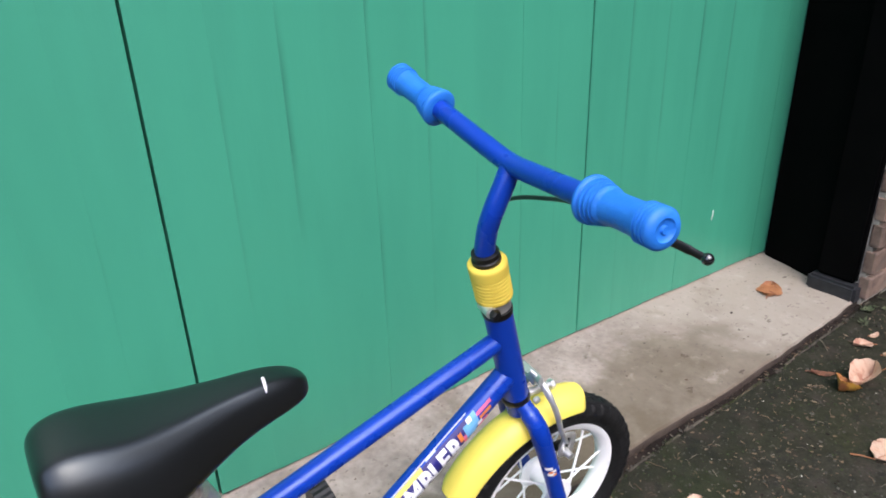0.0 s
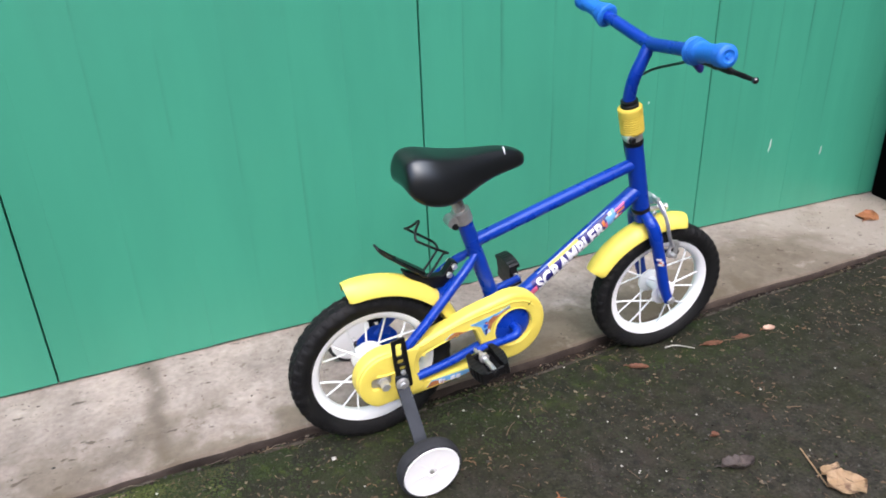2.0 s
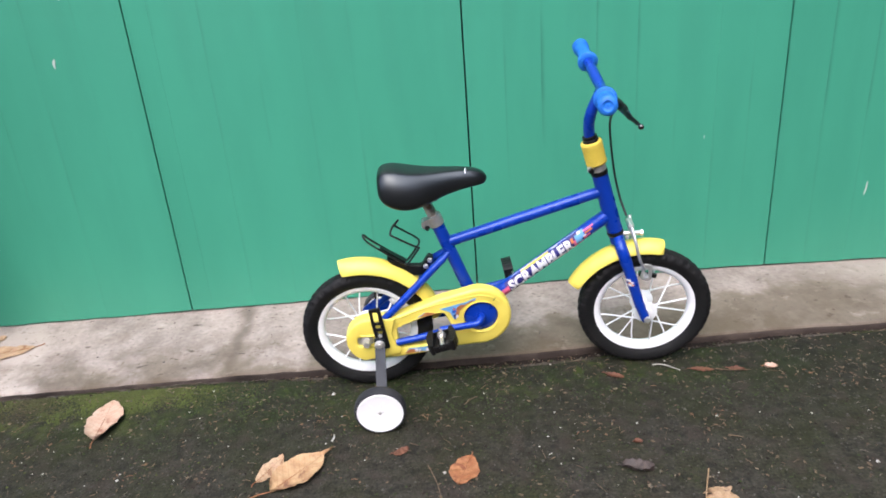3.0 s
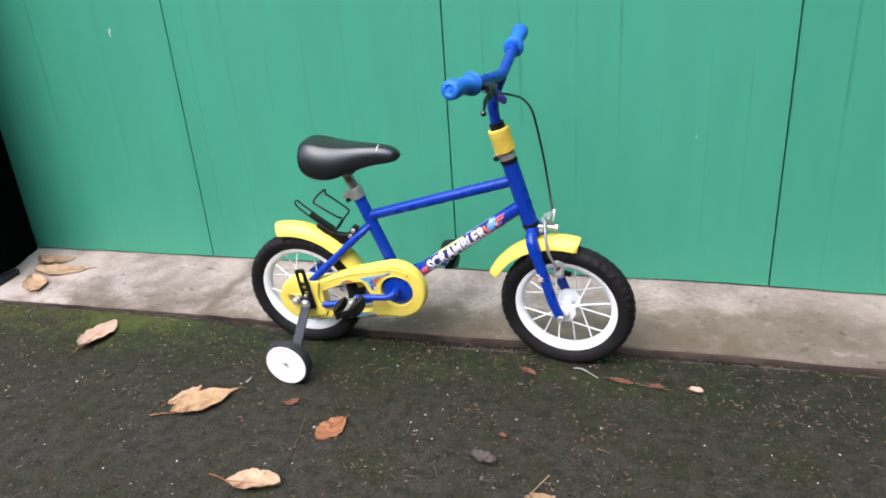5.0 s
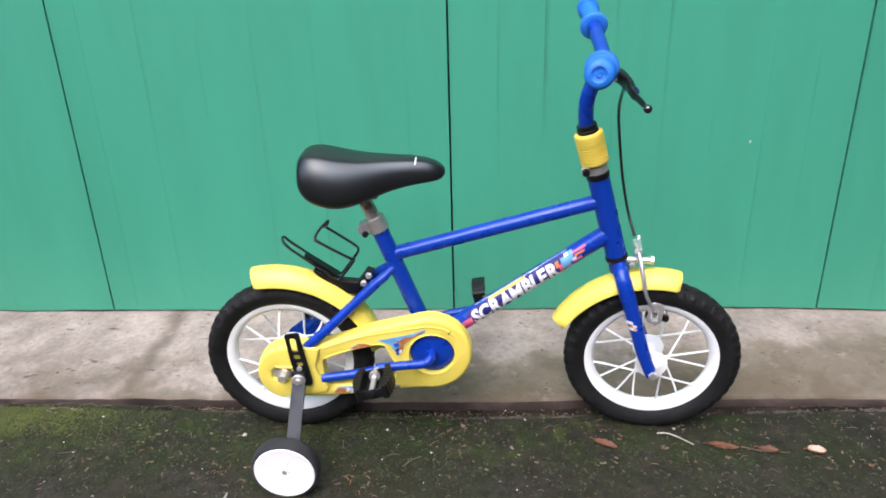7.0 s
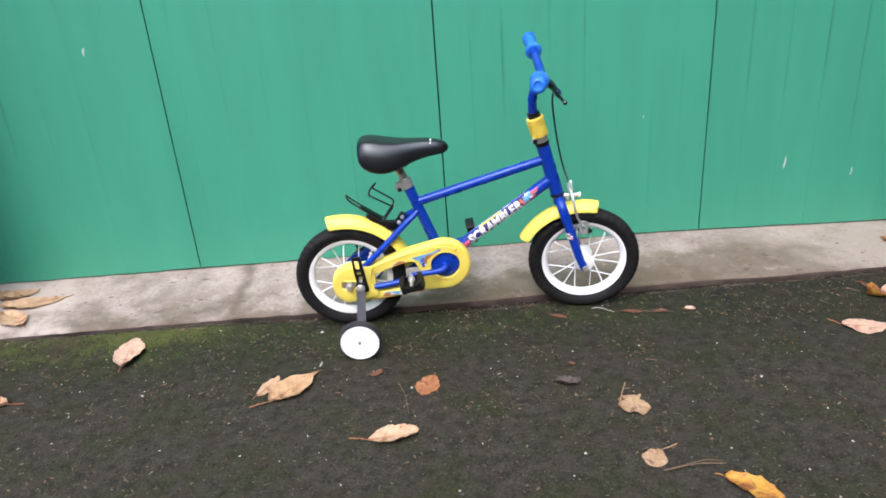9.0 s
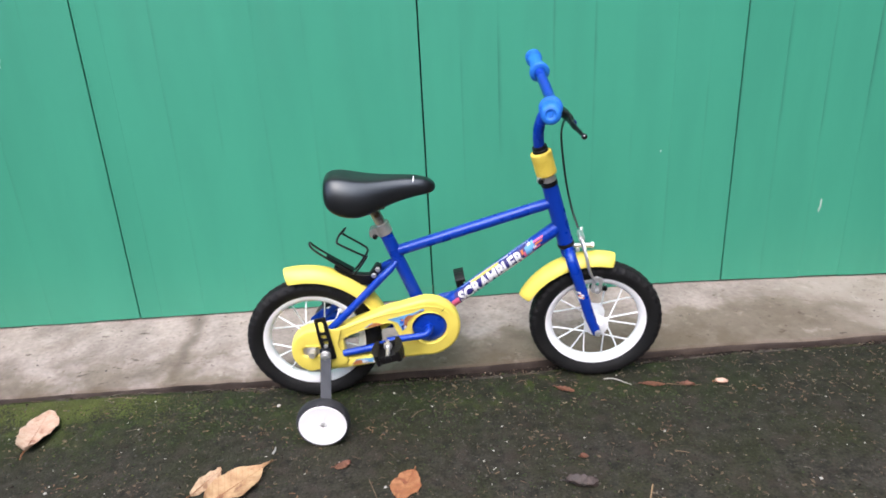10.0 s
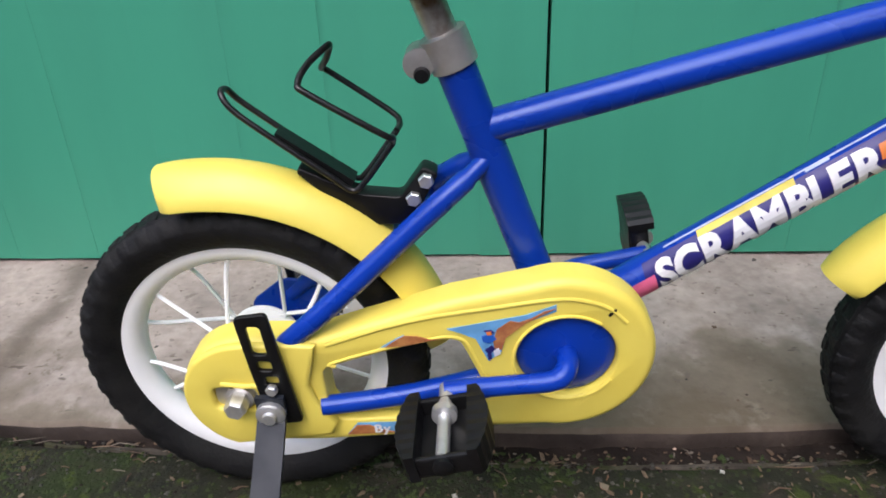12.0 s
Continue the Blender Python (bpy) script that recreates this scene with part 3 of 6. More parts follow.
# leaf by leaf, boards between the grooves
GROOVES = [
    [-1.31, -1.185, -1.06, -0.935, -0.81, -0.68],
    [-0.486, -0.359, -0.23, -0.106, 0.024, 0.147, 0.232],
    [0.432, 0.533, 0.683, 0.795, 0.905, 1.02, 1.115],
    [1.33, 1.455, 1.58, 1.70, 1.83, 1.96],
]


def to_sill(bm):
    """Let the foot of a board follow the falling sill."""
    for v in bm.verts:
        if v.co.z < 1.0:
            v.co.z -= sill_drop(v.co.x, 1.103)
    return bm


for i in range(4):
    a, b = SEAMS[i] + GAPS[i], SEAMS[i + 1] - GAPS[i + 1]
    leaf = new("door_%d" % (i + 1), finish(to_sill(block((b - a, 0.02, 2.02), ((a + b) / 2, DOOR_Y + 0.034, 0.046 + 1.01))), "door_back", GAP_SHADE))
    tagged(leaf, "green painted boarded garage door leaf with faint drips", "garage door", kind="structure")
    cuts = [a] + GROOVES[i] + [b]
    for j, (p, q) in enumerate(zip(cuts, cuts[1:])):
        proud = (0.0003 if i else 0.0001) * ((j * 7 + i * 3) % 3 - 1)
        board = block((q - p, 0.024, 2.02), ((p + q) / 2, DOOR_Y + 0.012 + proud, 0.0560 + 1.01 + 0.0012 * math.sin(j * 2.3 + i)), (0.0002, 0.0002, 0.0002, 0.0003)[i], segs=1)
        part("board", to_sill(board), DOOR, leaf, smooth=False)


def paint_chip(x, z, h, w=0.006):
    bm = bmesh.new()
    ring = [(w * math.cos(t) * (0.6 + 0.4 * math.sin(3 * t + x)), h * math.sin(t) * (0.8 + 0.2 * math.cos(5 * t))) for t in (k * math.pi / 6 for k in range(12))]
    top = [bm.verts.new((x + u + v * 0.12, DOOR_Y - 0.0018, z + v)) for u, v in ring]
    low = [bm.verts.new((x + u + v * 0.12, DOOR_Y + 0.002, z + v)) for u, v in ring]
    bm.faces.new(top)
    for k in range(12):
        bm.faces.new((top[k], low[k], low[(k + 1) % 12], top[(k + 1) % 12]))
    return bm


for leaf, x, z, h, w in (("door_4", 1.490, 0.275, 0.026, 0.0035), ("door_4", 1.727, 0.226, 0.018, 0.0035), ("door_1", -0.757, 0.807, 0.016, 0.005), ("door_1", -0.70, 0.97, 0.01, 0.005), ("door_3", 0.995, 0.47, 0.005, 0.002)):
    part("paint_chip", paint_chip(x, z, h, w), CHIP, bpy.data.objects[leaf], "pale scrape in the green paint")

# near-black sheet in place of the unlit room behind, header and the walls that close the front
tagged(new("wall_inner", finish(block((4.4, 0.03, 2.4), (0.335, 1.30, 1.2)), "wall_inner", GAP_SHADE)), "near-black sheet in place of the unlit garage interior", "wall", kind="structure")
tagged(new("wall_header", finish(block((4.6, 0.30, 0.9), (0.335, 1.02, 2.52), 0.004), "wall_header", MORTAR)), "brick lintel wall above the garage door", "wall", kind="structure")


def prism(outline, z0, z1, bevel=0.003):
    bm = bmesh.new()
    vs = [bm.verts.new((x, y, z0)) for x, y in outline]
    f = bm.faces.new(vs)
    got = bmesh.ops.extrude_face_region(bm, geom=[f])
    bmesh.ops.translate(bm, vec=(0, 0, z1 - z0), verts=[g for g in got["geom"] if isinstance(g, bmesh.types.BMVert)])
    bmesh.ops.bevel(bm, geom=bm.edges[:], offset=bevel, segments=2, affect="EDGES")
    return bm


MID = 0.360


def side(x, s):
    return MID + s * (x - MID)


for s, word in ((1, "east"), (-1, "west")):
    jamb = tagged(new("door_frame_%s" % word, finish(prism([(side(x, s), y) for x, y in ((2.032, 1.098), (1.975, 0.905), (2.06, 0.905), (2.15, 1.098))], 0.006, 2.1), "door_frame", JAMB, smooth=False)), "black painted timber frame beside the garage door", "door frame", kind="structure")
    part("post", prism([(side(x, s), y) for x, y in ((1.938, 0.795), (1.938, 0.896), (2.04, 0.896), (2.04, 0.795))], 0.064, 2.1, 0.006), JAMB, jamb, smooth=False)
    part("plinth", prism([(side(x, s), y) for x, y in ((1.922, 0.782), (1.922, 0.912), (2.04, 0.912), (2.04, 0.782))], 0.008, 0.062, 0.008), PLINTH, jamb, "dark grey block at the foot of the post", smooth=False)
    pier = tagged(new("wall_%s" % word, finish(block((0.9, 0.34, 2.2), (side(2.495, s), 0.974, 1.08), bm=block((1.0, 0.024, 2.2), (side(2.458, s), 0.790, 1.08))), "pier", MORTAR, smooth=False)), "weathered brown brick pier beside the garage", "wall", kind="structure")

# ---- the bicycle: u runs forward, v to its left, w up; it leans on one stabiliser ----
bike = new("childrens_bicycle")
bike.matrix_world = pose(-0.0075, 0.706, 0.0, 4.4, 0, 0) @ Matrix.Scale(1.016, 4)
tagged(bike, "small blue and yellow children's bicycle with stabilisers beside the door", "bicycle")
REAR, FRONT = (0.0346, 0.1640), (0.7015, 0.1630)
REAR_ARCH, FRONT_ARCH = (0.036, 0.156), (0.700, 0.156)
# the fork is turned a little to the right about the head tube
TOP, LOW = Vector((0.5830, 0, 0.516)), Vector((0.6235, 0, 0.372))
HD = (LOW - TOP).normalized()
STEER = Matrix.Translation(LOW) @ Matrix.Rotation(radians(-6.4), 4, -HD) @ Matrix.Translation(-LOW)


def steered(ob):
    ob.matrix_local = STEER
    return ob


def wheel(name, centre, rear, parent):
    u, w = centre
    o = Vector((u, 0.003, w))
    rim_profile = [(0.1215, -0.0135), (0.1215, -0.0115), (0.116, -0.0108), (0.116, 0.0108), (0.1215, 0.0115), (0.1215, 0.0135), (0.1155, 0.0142), (0.109, 0.012), (0.104, 0.0075), (0.1025, 0), (0.104, -0.0075), (0.109, -0.012), (0.1155, -0.0142)]
    rim = part(name, lathe(rim_profile, o, segs=96, closed=True), WHITE, parent, "white enamelled bicycle wheel", angle=50)
    # one skin: plain sidewalls, staggered blocks on the shoulders and the crown
    half = [(0.1185, 0.013, 0, 0), (0.1235, 0.0185, 0, 0), (0.132, 0.0228, 0, 0), (0.1400, 0.0238, 0, 0), (0.1432, 0.0234, 0.0008, 1), (0.1502, 0.0196, 0.0014, 1), (0.1532, 0.0152, 0.0013, 1), (0.1519, 0.0138, 0, 1), (0.1530, 0.0126, 0, -1), (0.1545, 0.0116, 0.0012, -1), (0.1557, 0.0018, 0.0013, -1), (0.1552, 0.0004, 0, -1)]
    skin = [(r, -v, h, k, -1) for r, v, h, k in half] + [(r, v, h, -k, 1) for r, v, h, k in half[::-1]]
    pitches = 44
    bm = bmesh.new()
    rings = []
    for i in range(pitches):
        for f, up_on in ((0.0, 0), (0.07, 1), (0.47, 1), (0.54, 0), (0.57, -1), (0.97, -1)):
            a = 2 * math.pi * (i + f) / pitches
            ring = []
            for r, v, h, k, s in skin:
                lift = h if up_on == k and k else 0
                tip = math.atan2(abs(v), 0.022) if abs(v) > 0.014 else 0
                rr, vv = r + lift * math.cos(tip), v + s * lift * math.sin(tip)
                ring.append(bm.verts.new(o + Vector((math.cos(a) * rr, vv, math.sin(a) * rr))))
            rings.append(ring)
    for p, q in zip(rings, rings[1:] + rings[:1]):
        for k in range(len(skin)):
            m = (k + 1) % len(skin)
            bm.faces.new((p[k], p[m], q[m], q[k]))
    bmesh.ops.recalc_face_normals(bm, faces=bm.faces)
    part("tyre", bm, TYRE, rim, "knobbly black tyre", angle=40)
    hub = [(0.006, -0.038), (0.012, -0.036), (0.014, -0.030), (0.027, -0.029), (0.028, -0.0265), (0.027, -0.024), (0.013, -0.021), (0.0115, 0), (0.013, 0.021), (0.027, 0.024), (0.028, 0.0265), (0.027, 0.029), (0.014, 0.030), (0.012, 0.036), (0.006, 0.038)]
    if rear:
        hub = [(r * (1.35 if 0.01 < r < 0.02 else 1.18 if h > 0 and r > 0.02 else 0.9 if r > 0.02 else 1), h) for r, h in hub]
    part("hub", lathe(hub, o, segs=32), WHITE, rim, "white hub")
    part("axle", lathe([(0.0045, -0.062), (0.0045, 0.062)], o, segs=12), STEEL, rim, "steel axle")
    # sixteen spokes, laced in crossing pairs, each a little bent where it enters the rim
    for k in range(16):
        s, lean = (-1, 1)[k % 2], 0.62 if k % 4 < 2 else -0.62
        a = 2 * math.pi * (k + (0.2 if rear else 0.5)) / 16
        p = o + Vector((0.0255 * math.cos(a + lean), s * 0.0265, 0.0255 * math.sin(a + lean)))
        q = o + Vector((0.104 * math.cos(a), s * 0.003, 0.104 * math.sin(a)))
        bow = Vector((-math.sin(a), 0, math.cos(a))) * (0.0018 * math.sin(k * 2.1))
        part("spoke", tube([p, p.lerp(q, 0.35) + bow * 0.4, p.lerp(q, 0.8) + bow, q], 0.0019, 6, steps=3), WHITE, rim)
    return rim


wheel("rear_wheel", REAR, True, bike)
steered(wheel("front_wheel", FRONT, False, bike))


def hexnut(centre, r, depth, axis=(0, 1, 0)):
    return lathe([(r * 0.85, 0), (r, depth * 0.15), (r, depth * 0.85), (r * 0.85, depth)], centre, axis, 6)


# frame tubes
frame_part = part("frame", tube([(0.2165, 0, 0.435), (0.3000, 0, 0.2025)], 0.0145, 24), BLUE, bike, "glossy blue painted steel frame")
part("top_tube", tube([(0.236, 0, 0.3765), (0.585, 0, 0.4705)], 0.0125, 24), BLUE, frame_part)
part("down_tube", tube([(0.3045, 0, 0.2025), (0.606, 0, 0.413)], 0.0158, 24), BLUE, frame_part)
part("head_tube", tube([TOP, LOW], 0.0178, 24), BLUE, frame_part)
part("bottom_bracket", lathe([(0.018, -0.036), (0.021, -0.034), (0.021, 0.034), (0.018, 0.036)], (0.3045, 0, 0.2025), segs=28), BLUE, frame_part)
for s in (-1, 1):
    part("seat_stay", tube([(0.243, s * 0.007, 0.357), (0.226, s * 0.016, 0.343), (0.200, s * 0.026, 0.3225), (0.125, s * 0.043, 0.2555), (0.084, s * 0.048, 0.2195), (0.058, s * 0.0495, 0.196)], [0.0070, 0.0086, 0.0090, 0.0090, 0.0088, 0.0070], 16, steps=6), BLUE, frame_part)
    part("chain_stay", tube([(0.295, s * 0.022, 0.186), (0.245, s * 0.033, 0.170), (0.190, s * 0.043, 0.1605), (0.150, s * 0.048, 0.1555), (0.102, s * 0.052, 0.151)] + ([(0.055, 0.050, 0.152)] if s > 0 else []), 0.0085, 16, steps=8), BLUE, frame_part)
    drop = rounded([(0.020, 0.148), (0.056, 0.146), (0.100, 0.160), (0.103, 0.187), (0.084, 0.211), (0.052, 0.215), (0.020, 0.190)] if s > 0 else [(0.022, 0.145), (0.052, 0.143), (0.082, 0.192), (0.070, 0.202), (0.026, 0.170)], 0.007)
    part("dropout", plate(drop, [], s * 0.0465, s * 0.0505, 0.001), BLUE, frame_part)
stay_bridge = part("stay_bridge", block((0.048, 0.062, 0.004), (0.181, 0, 0.3035), 0.0015, Matrix.Rotation(radians(-42), 3, "Y")), BLUE, frame_part)

# saddle, post and clamp
AX = Vector((-0.37, 0, 0.93)).normalized()
part("seat_post", tube([Vector((0.2165, 0, 0.435)) - AX * 0.02, Vector((0.2165, 0, 0.435)) + AX * 0.085], 0.0115, 20), RUSTED, bike, "scratched chrome seat post flecked with rust")
clamp = part("seat_clamp", lathe([(0.0150, -0.013), (0.0172, -0.012), (0.0175, 0.012), (0.0150, 0.013)], (0.2160, 0, 0.4355), AX, 28), ALLOY, bike, "grey alloy seat clamp")
part("clamp_lug", lathe([(0.006, -0.012), (0.011, -0.011), (0.011, 0.011), (0.006, 0.012)], (0.1955, 0, 0.4285), (0, 1, 0), 20), ALLOY, clamp)
part("clamp_bolt", lathe([(0.0, -0.017), (0.005, -0.0165), (0.006, -0.012), (0.006, 0.016), (0.0, 0.017)], (0.1975, 0, 0.4215), (0, 1, 0), 14), BLACK, clamp, "black clamp bolt")
part("saddle_clamp", block((0.035, 0.042, 0.020), (0.186, 0, 0.497), 0.004), STEEL, bike, "steel saddle clamp")

SADDLE_ROWS = [
    (0.0975, 0.0330, 0.5500, 0.5240), (0.1000, 0.0440, 0.5595, 0.5130), (0.107, 0.0530, 0.5668, 0.5025), (0.121, 0.0600, 0.5705, 0.4930), (0.140, 0.0630, 0.5690, 0.4865), (0.160, 0.0630, 0.5640, 0.4835), (0.180, 0.0590, 0.5605, 0.4850),
    (0.200, 0.0525, 0.5580, 0.4905), (0.220, 0.0445, 0.5570, 0.4975), (0.240, 0.0375, 0.5565, 0.5045), (0.260, 0.0320, 0.5560, 0.5100), (0.280, 0.0285, 0.5555, 0.5145), (0.300, 0.0255, 0.5535, 0.5175), (0.316, 0.0222, 0.5495, 0.5195), (0.327, 0.0178, 0.5440, 0.5215), (0.3335, 0.0105, 0.5380, 0.5255), (0.3355, 0.003, 0.5335, 0.5295),
]
SADDLE_ARCH = [(0.0, 1.0), (0.25, 0.996), (0.45, 0.978), (0.565, 0.945), (0.64, 0.897), (0.755, 0.795), (0.85, 0.665), (0.920, 0.525), (0.964, 0.40), (0.991, 0.29), (1.0, 0.19), (0.97, 0.09), (0.89, 0.02), (0.82, 0.0), (0.45, 0.06), (0.0, 0.08)]


def build_saddle():
    bm = bmesh.new()
    rings = []
    for u, hw, top, bot in SADDLE_ROWS:
        h = top - bot
        bot -= 0.0025 * max(0, u - 0.16) / 0.14
        line = SADDLE_ARCH + [(-x, y) for x, y in SADDLE_ARCH[-2:0:-1]]
        rings.append([bm.verts.new((u, hw * x, bot + h * y)) for x, y in line])
    n = len(rings[0])
    for a, b in zip(rings, rings[1:]):
        for k in range(n):
            bm.faces.new((a[k], a[(k + 1) % n], b[(k + 1) % n], b[k]))
    bm.faces.new(rings[0])
    bm.faces.new(rings[-1])
    return bm


saddle = part("saddle", build_saddle(), SADDLE, bike, "padded black vinyl saddle with a pale scratch", angle=70)
sub = saddle.modifiers.new("soft", "SUBSURF")
sub.levels = sub.render_levels = 2
part("saddle_base", block((0.10, 0.05, 0.010), (0.175, 0, 0.494), 0.004), BLACK, saddle)


# headset, fork, stem and bars
part("lower_race", lathe([(0.0182, -0.002), (0.0192, 0.001), (0.0192, 0.006), (0.017, 0.009)], LOW, HD, 28), BLACK, bike, "black headset ring")
part("upper_race", lathe([(0.0182, -0.003), (0.0192, 0.0), (0.0188, 0.006), (0.015, 0.008)], TOP, -HD, 28), BLACK, bike, "black headset ring")
lock = part("stem_clamp", lathe([(0.0150, 0.006), (0.0178, 0.008), (0.0180, 0.020), (0.0150, 0.023)], TOP, -HD, 28), ALLOY, bike, "grey alloy stem clamp with a bolt")
part("clamp_lug", lathe([(0.004, -0.012), (0.0070, -0.011), (0.0070, 0.011), (0.004, 0.012)], TOP - HD * 0.014 + Vector((-0.018, -0.006, 0.0)), (0.2, 1, 0), 16), STEEL, lock)
part("clamp_bolt", hexnut(TOP - HD * 0.014 + Vector((-0.0195, -0.018, 0.0)), 0.0065, -0.009), BLACK, lock, "black bolt")
cuff_rows = [(0.019, 0.022), (0.0222, 0.024)]
for k in range(10):
    h = 0.026 + k * 0.0048
    cuff_rows += [(0.0226, h), (0.0226, h + 0.0028), (0.0214, h + 0.0034), (0.0214, h + 0.0044)] if k < 7 else [(0.0230, h)]
cuff_rows += [(0.0232, 0.0735), (0.0215, 0.076), (0.0165, 0.0765)]
part("bellows", lathe(cuff_rows, TOP, -HD, 40), BAND, bike, "ribbed yellow rubber collar on the stem", angle=60)
part("stem_ring", lathe([(0.0150, 0.074), (0.0170, 0.075), (0.0170, 0.081), (0.0150, 0.0825), (0.0162, 0.084), (0.0160, 0.089), (0.0135, 0.090)], TOP, -HD, 28), BLACK, bike, "black rubber ring")
STEM = [TOP - HD * 0.06, TOP - HD * 0.088, (0.5560, -0.006, 0.632), (0.5590, -0.011, 0.656), (0.569, -0.013, 0.682), (0.579, -0.012, 0.703)]
part("stem", tube(STEM, 0.0118, 20, steps=8), BLUE, bike, "curved blue handlebar stem")
BAR_R, BAR_L = Vector((0.532, -0.237, 0.7310)), Vector((0.581, 0.206, 0.7510))
BAR_C = Vector((0.5790, -0.010, 0.7030))
part("handlebar", tube([BAR_R.lerp(BAR_C, 0.02), BAR_R.lerp(BAR_C, 0.5), BAR_R.lerp(BAR_C, 0.80), BAR_C.lerp((BAR_R + BAR_L) / 2, 0.05), BAR_L.lerp(BAR_C, 0.80), BAR_L.lerp(BAR_C, 0.5), BAR_L.lerp(BAR_C, 0.02)], 0.0112, 20, steps=6), BLUE, bike, "blue steel handlebar")


def grip(end, inner):
    ax = (inner - end).normalized()
    rows = [(0.0, -0.001), (0.003, -0.0015), (0.004, 0.0005), (0.0090, 0.0), (0.0098, -0.0015), (0.0148, -0.001), (0.0168, 0.0015)]
    for k in range(4):
        h = 0.003 + k * 0.0046
        rows += [(0.0180, h), (0.0180, h + 0.0024), (0.0164, h + 0.0030), (0.0164, h + 0.0041)]
    rows += [(0.0158, 0.0235), (0.0150, 0.030), (0.0148, 0.052), (0.0154, 0.062), (0.0160, 0.066)]
    for k in range(4):
        h = 0.067 + k * 0.0046
        r = 0.0176 + 0.0011 * k
        rows += [(r, h), (r, h + 0.0024), (r - 0.0018, h + 0.0030), (r - 0.0018, h + 0.0041)]
    rows += [(0.0222, 0.0865), (0.0224, 0.0900), (0.0205, 0.0920), (0.012, 0.0925)]
    return lathe(rows, end, ax, 40)


part("grip", grip(BAR_R, BAR_C), GRIP, bike, "ribbed sky-blue rubber handlebar grip", angle=60)
part("grip", grip(BAR_L, BAR_C), GRIP, bike, "ribbed sky-blue rubber handlebar grip", angle=60)

# brake lever and cable
CLAMP = BAR_R.lerp(BAR_C, 0.50)
lever = part("brake_lever", tube([CLAMP + Vector((0.018, 0, -0.012)), CLAMP + Vector((0.030, -0.030, -0.017)), (0.583, -0.185, 0.697), (0.588, -0.222, 0.693), (0.590, -0.238, 0.691)], [0.0085, 0.0085, 0.0062, 0.0044, 0.0038], 12, steps=6, flat=0.62), BLACK, bike, "black brake lever with a ball end")
part("ball", lathe([(0.0055 * math.sin(math.pi * k / 10), -0.0055 * math.cos(math.pi * k / 10)) for k in range(11)], (0.591, -0.2425, 0.6905), (0, 1, 0), 20), GLOSS, lever, "shiny black ball end")
part("lever_body", block((0.034, 0.036, 0.013), CLAMP + Vector((0.017, 0.004, -0.010)), 0.004, Matrix.Rotation(radians(20), 3, "Y")), BLACK, lever)
perch = rounded([(0.566, 0.713), (0.573, 0.7165), (0.6085, 0.683), (0.6060, 0.6735), (0.600, 0.6730), (0.567, 0.7035)], 0.003)
slot_hole = rounded([(0.577, 0.704), (0.5795, 0.707), (0.598, 0.690), (0.5955, 0.687)], 0.001)
part("lever_bracket", plate(perch, [slot_hole[::-1]], -0.121, -0.113, 0.0012), DECAL_NAVY, lever, "dark navy slotted bracket")
part("adjuster", tube([CLAMP + Vector((0.014, -0.014, -0.014)), CLAMP + Vector((0.021, 0.010, -0.019))], 0.0040, 10), STEEL, lever)
CABLE = [CLAMP + Vector((0.020, 0.008, -0.0185)), (0.590, -0.092, 0.687), (0.603, -0.052, 0.673), (0.614, 0.016, 0.647), (0.622, 0.070, 0.611), (0.6275, 0.089, 0.577), (0.6367, 0.0985, 0.521), (0.645, 0.099, 0.472), (0.6552, 0.083, 0.419), (0.6655, 0.056, 0.380)]
part("brake_cable", tube(CABLE, 0.0026, 10, steps=10), WIRE, bike, "black brake cable")

fork = steered(part("fork", tube([LOW + HD * 0.004, LOW + HD * 0.030], 0.0165, 24), BLUE, bike, "blue steel fork"))
for s in (-1, 1):
    part("blade", tube([(0.629, s * 0.006, 0.361), (0.632, s * 0.026, 0.350), (0.639, s * 0.038, 0.330), (0.659, s * 0.0425, 0.270), (0.681, s * 0.0455, 0.200), (0.696, s * 0.0465, 0.164)], [0.0115, 0.013, 0.0135, 0.0125, 0.0118, 0.011], 18, steps=7, flat=1.0), BLUE, fork)
    part("fork_end", plate(rounded([(0.683, 0.184), (0.701, 0.178), (0.710, 0.156), (0.701, 0.147), (0.689, 0.152)], 0.006), [], s * 0.044, s * 0.050, 0.0012), BLUE, fork)
    steered(part("axle_nut", hexnut((0.700, s * 0.050, 0.1625), 0.0085, s * 0.010), STEEL, bike, "steel axle nut"))


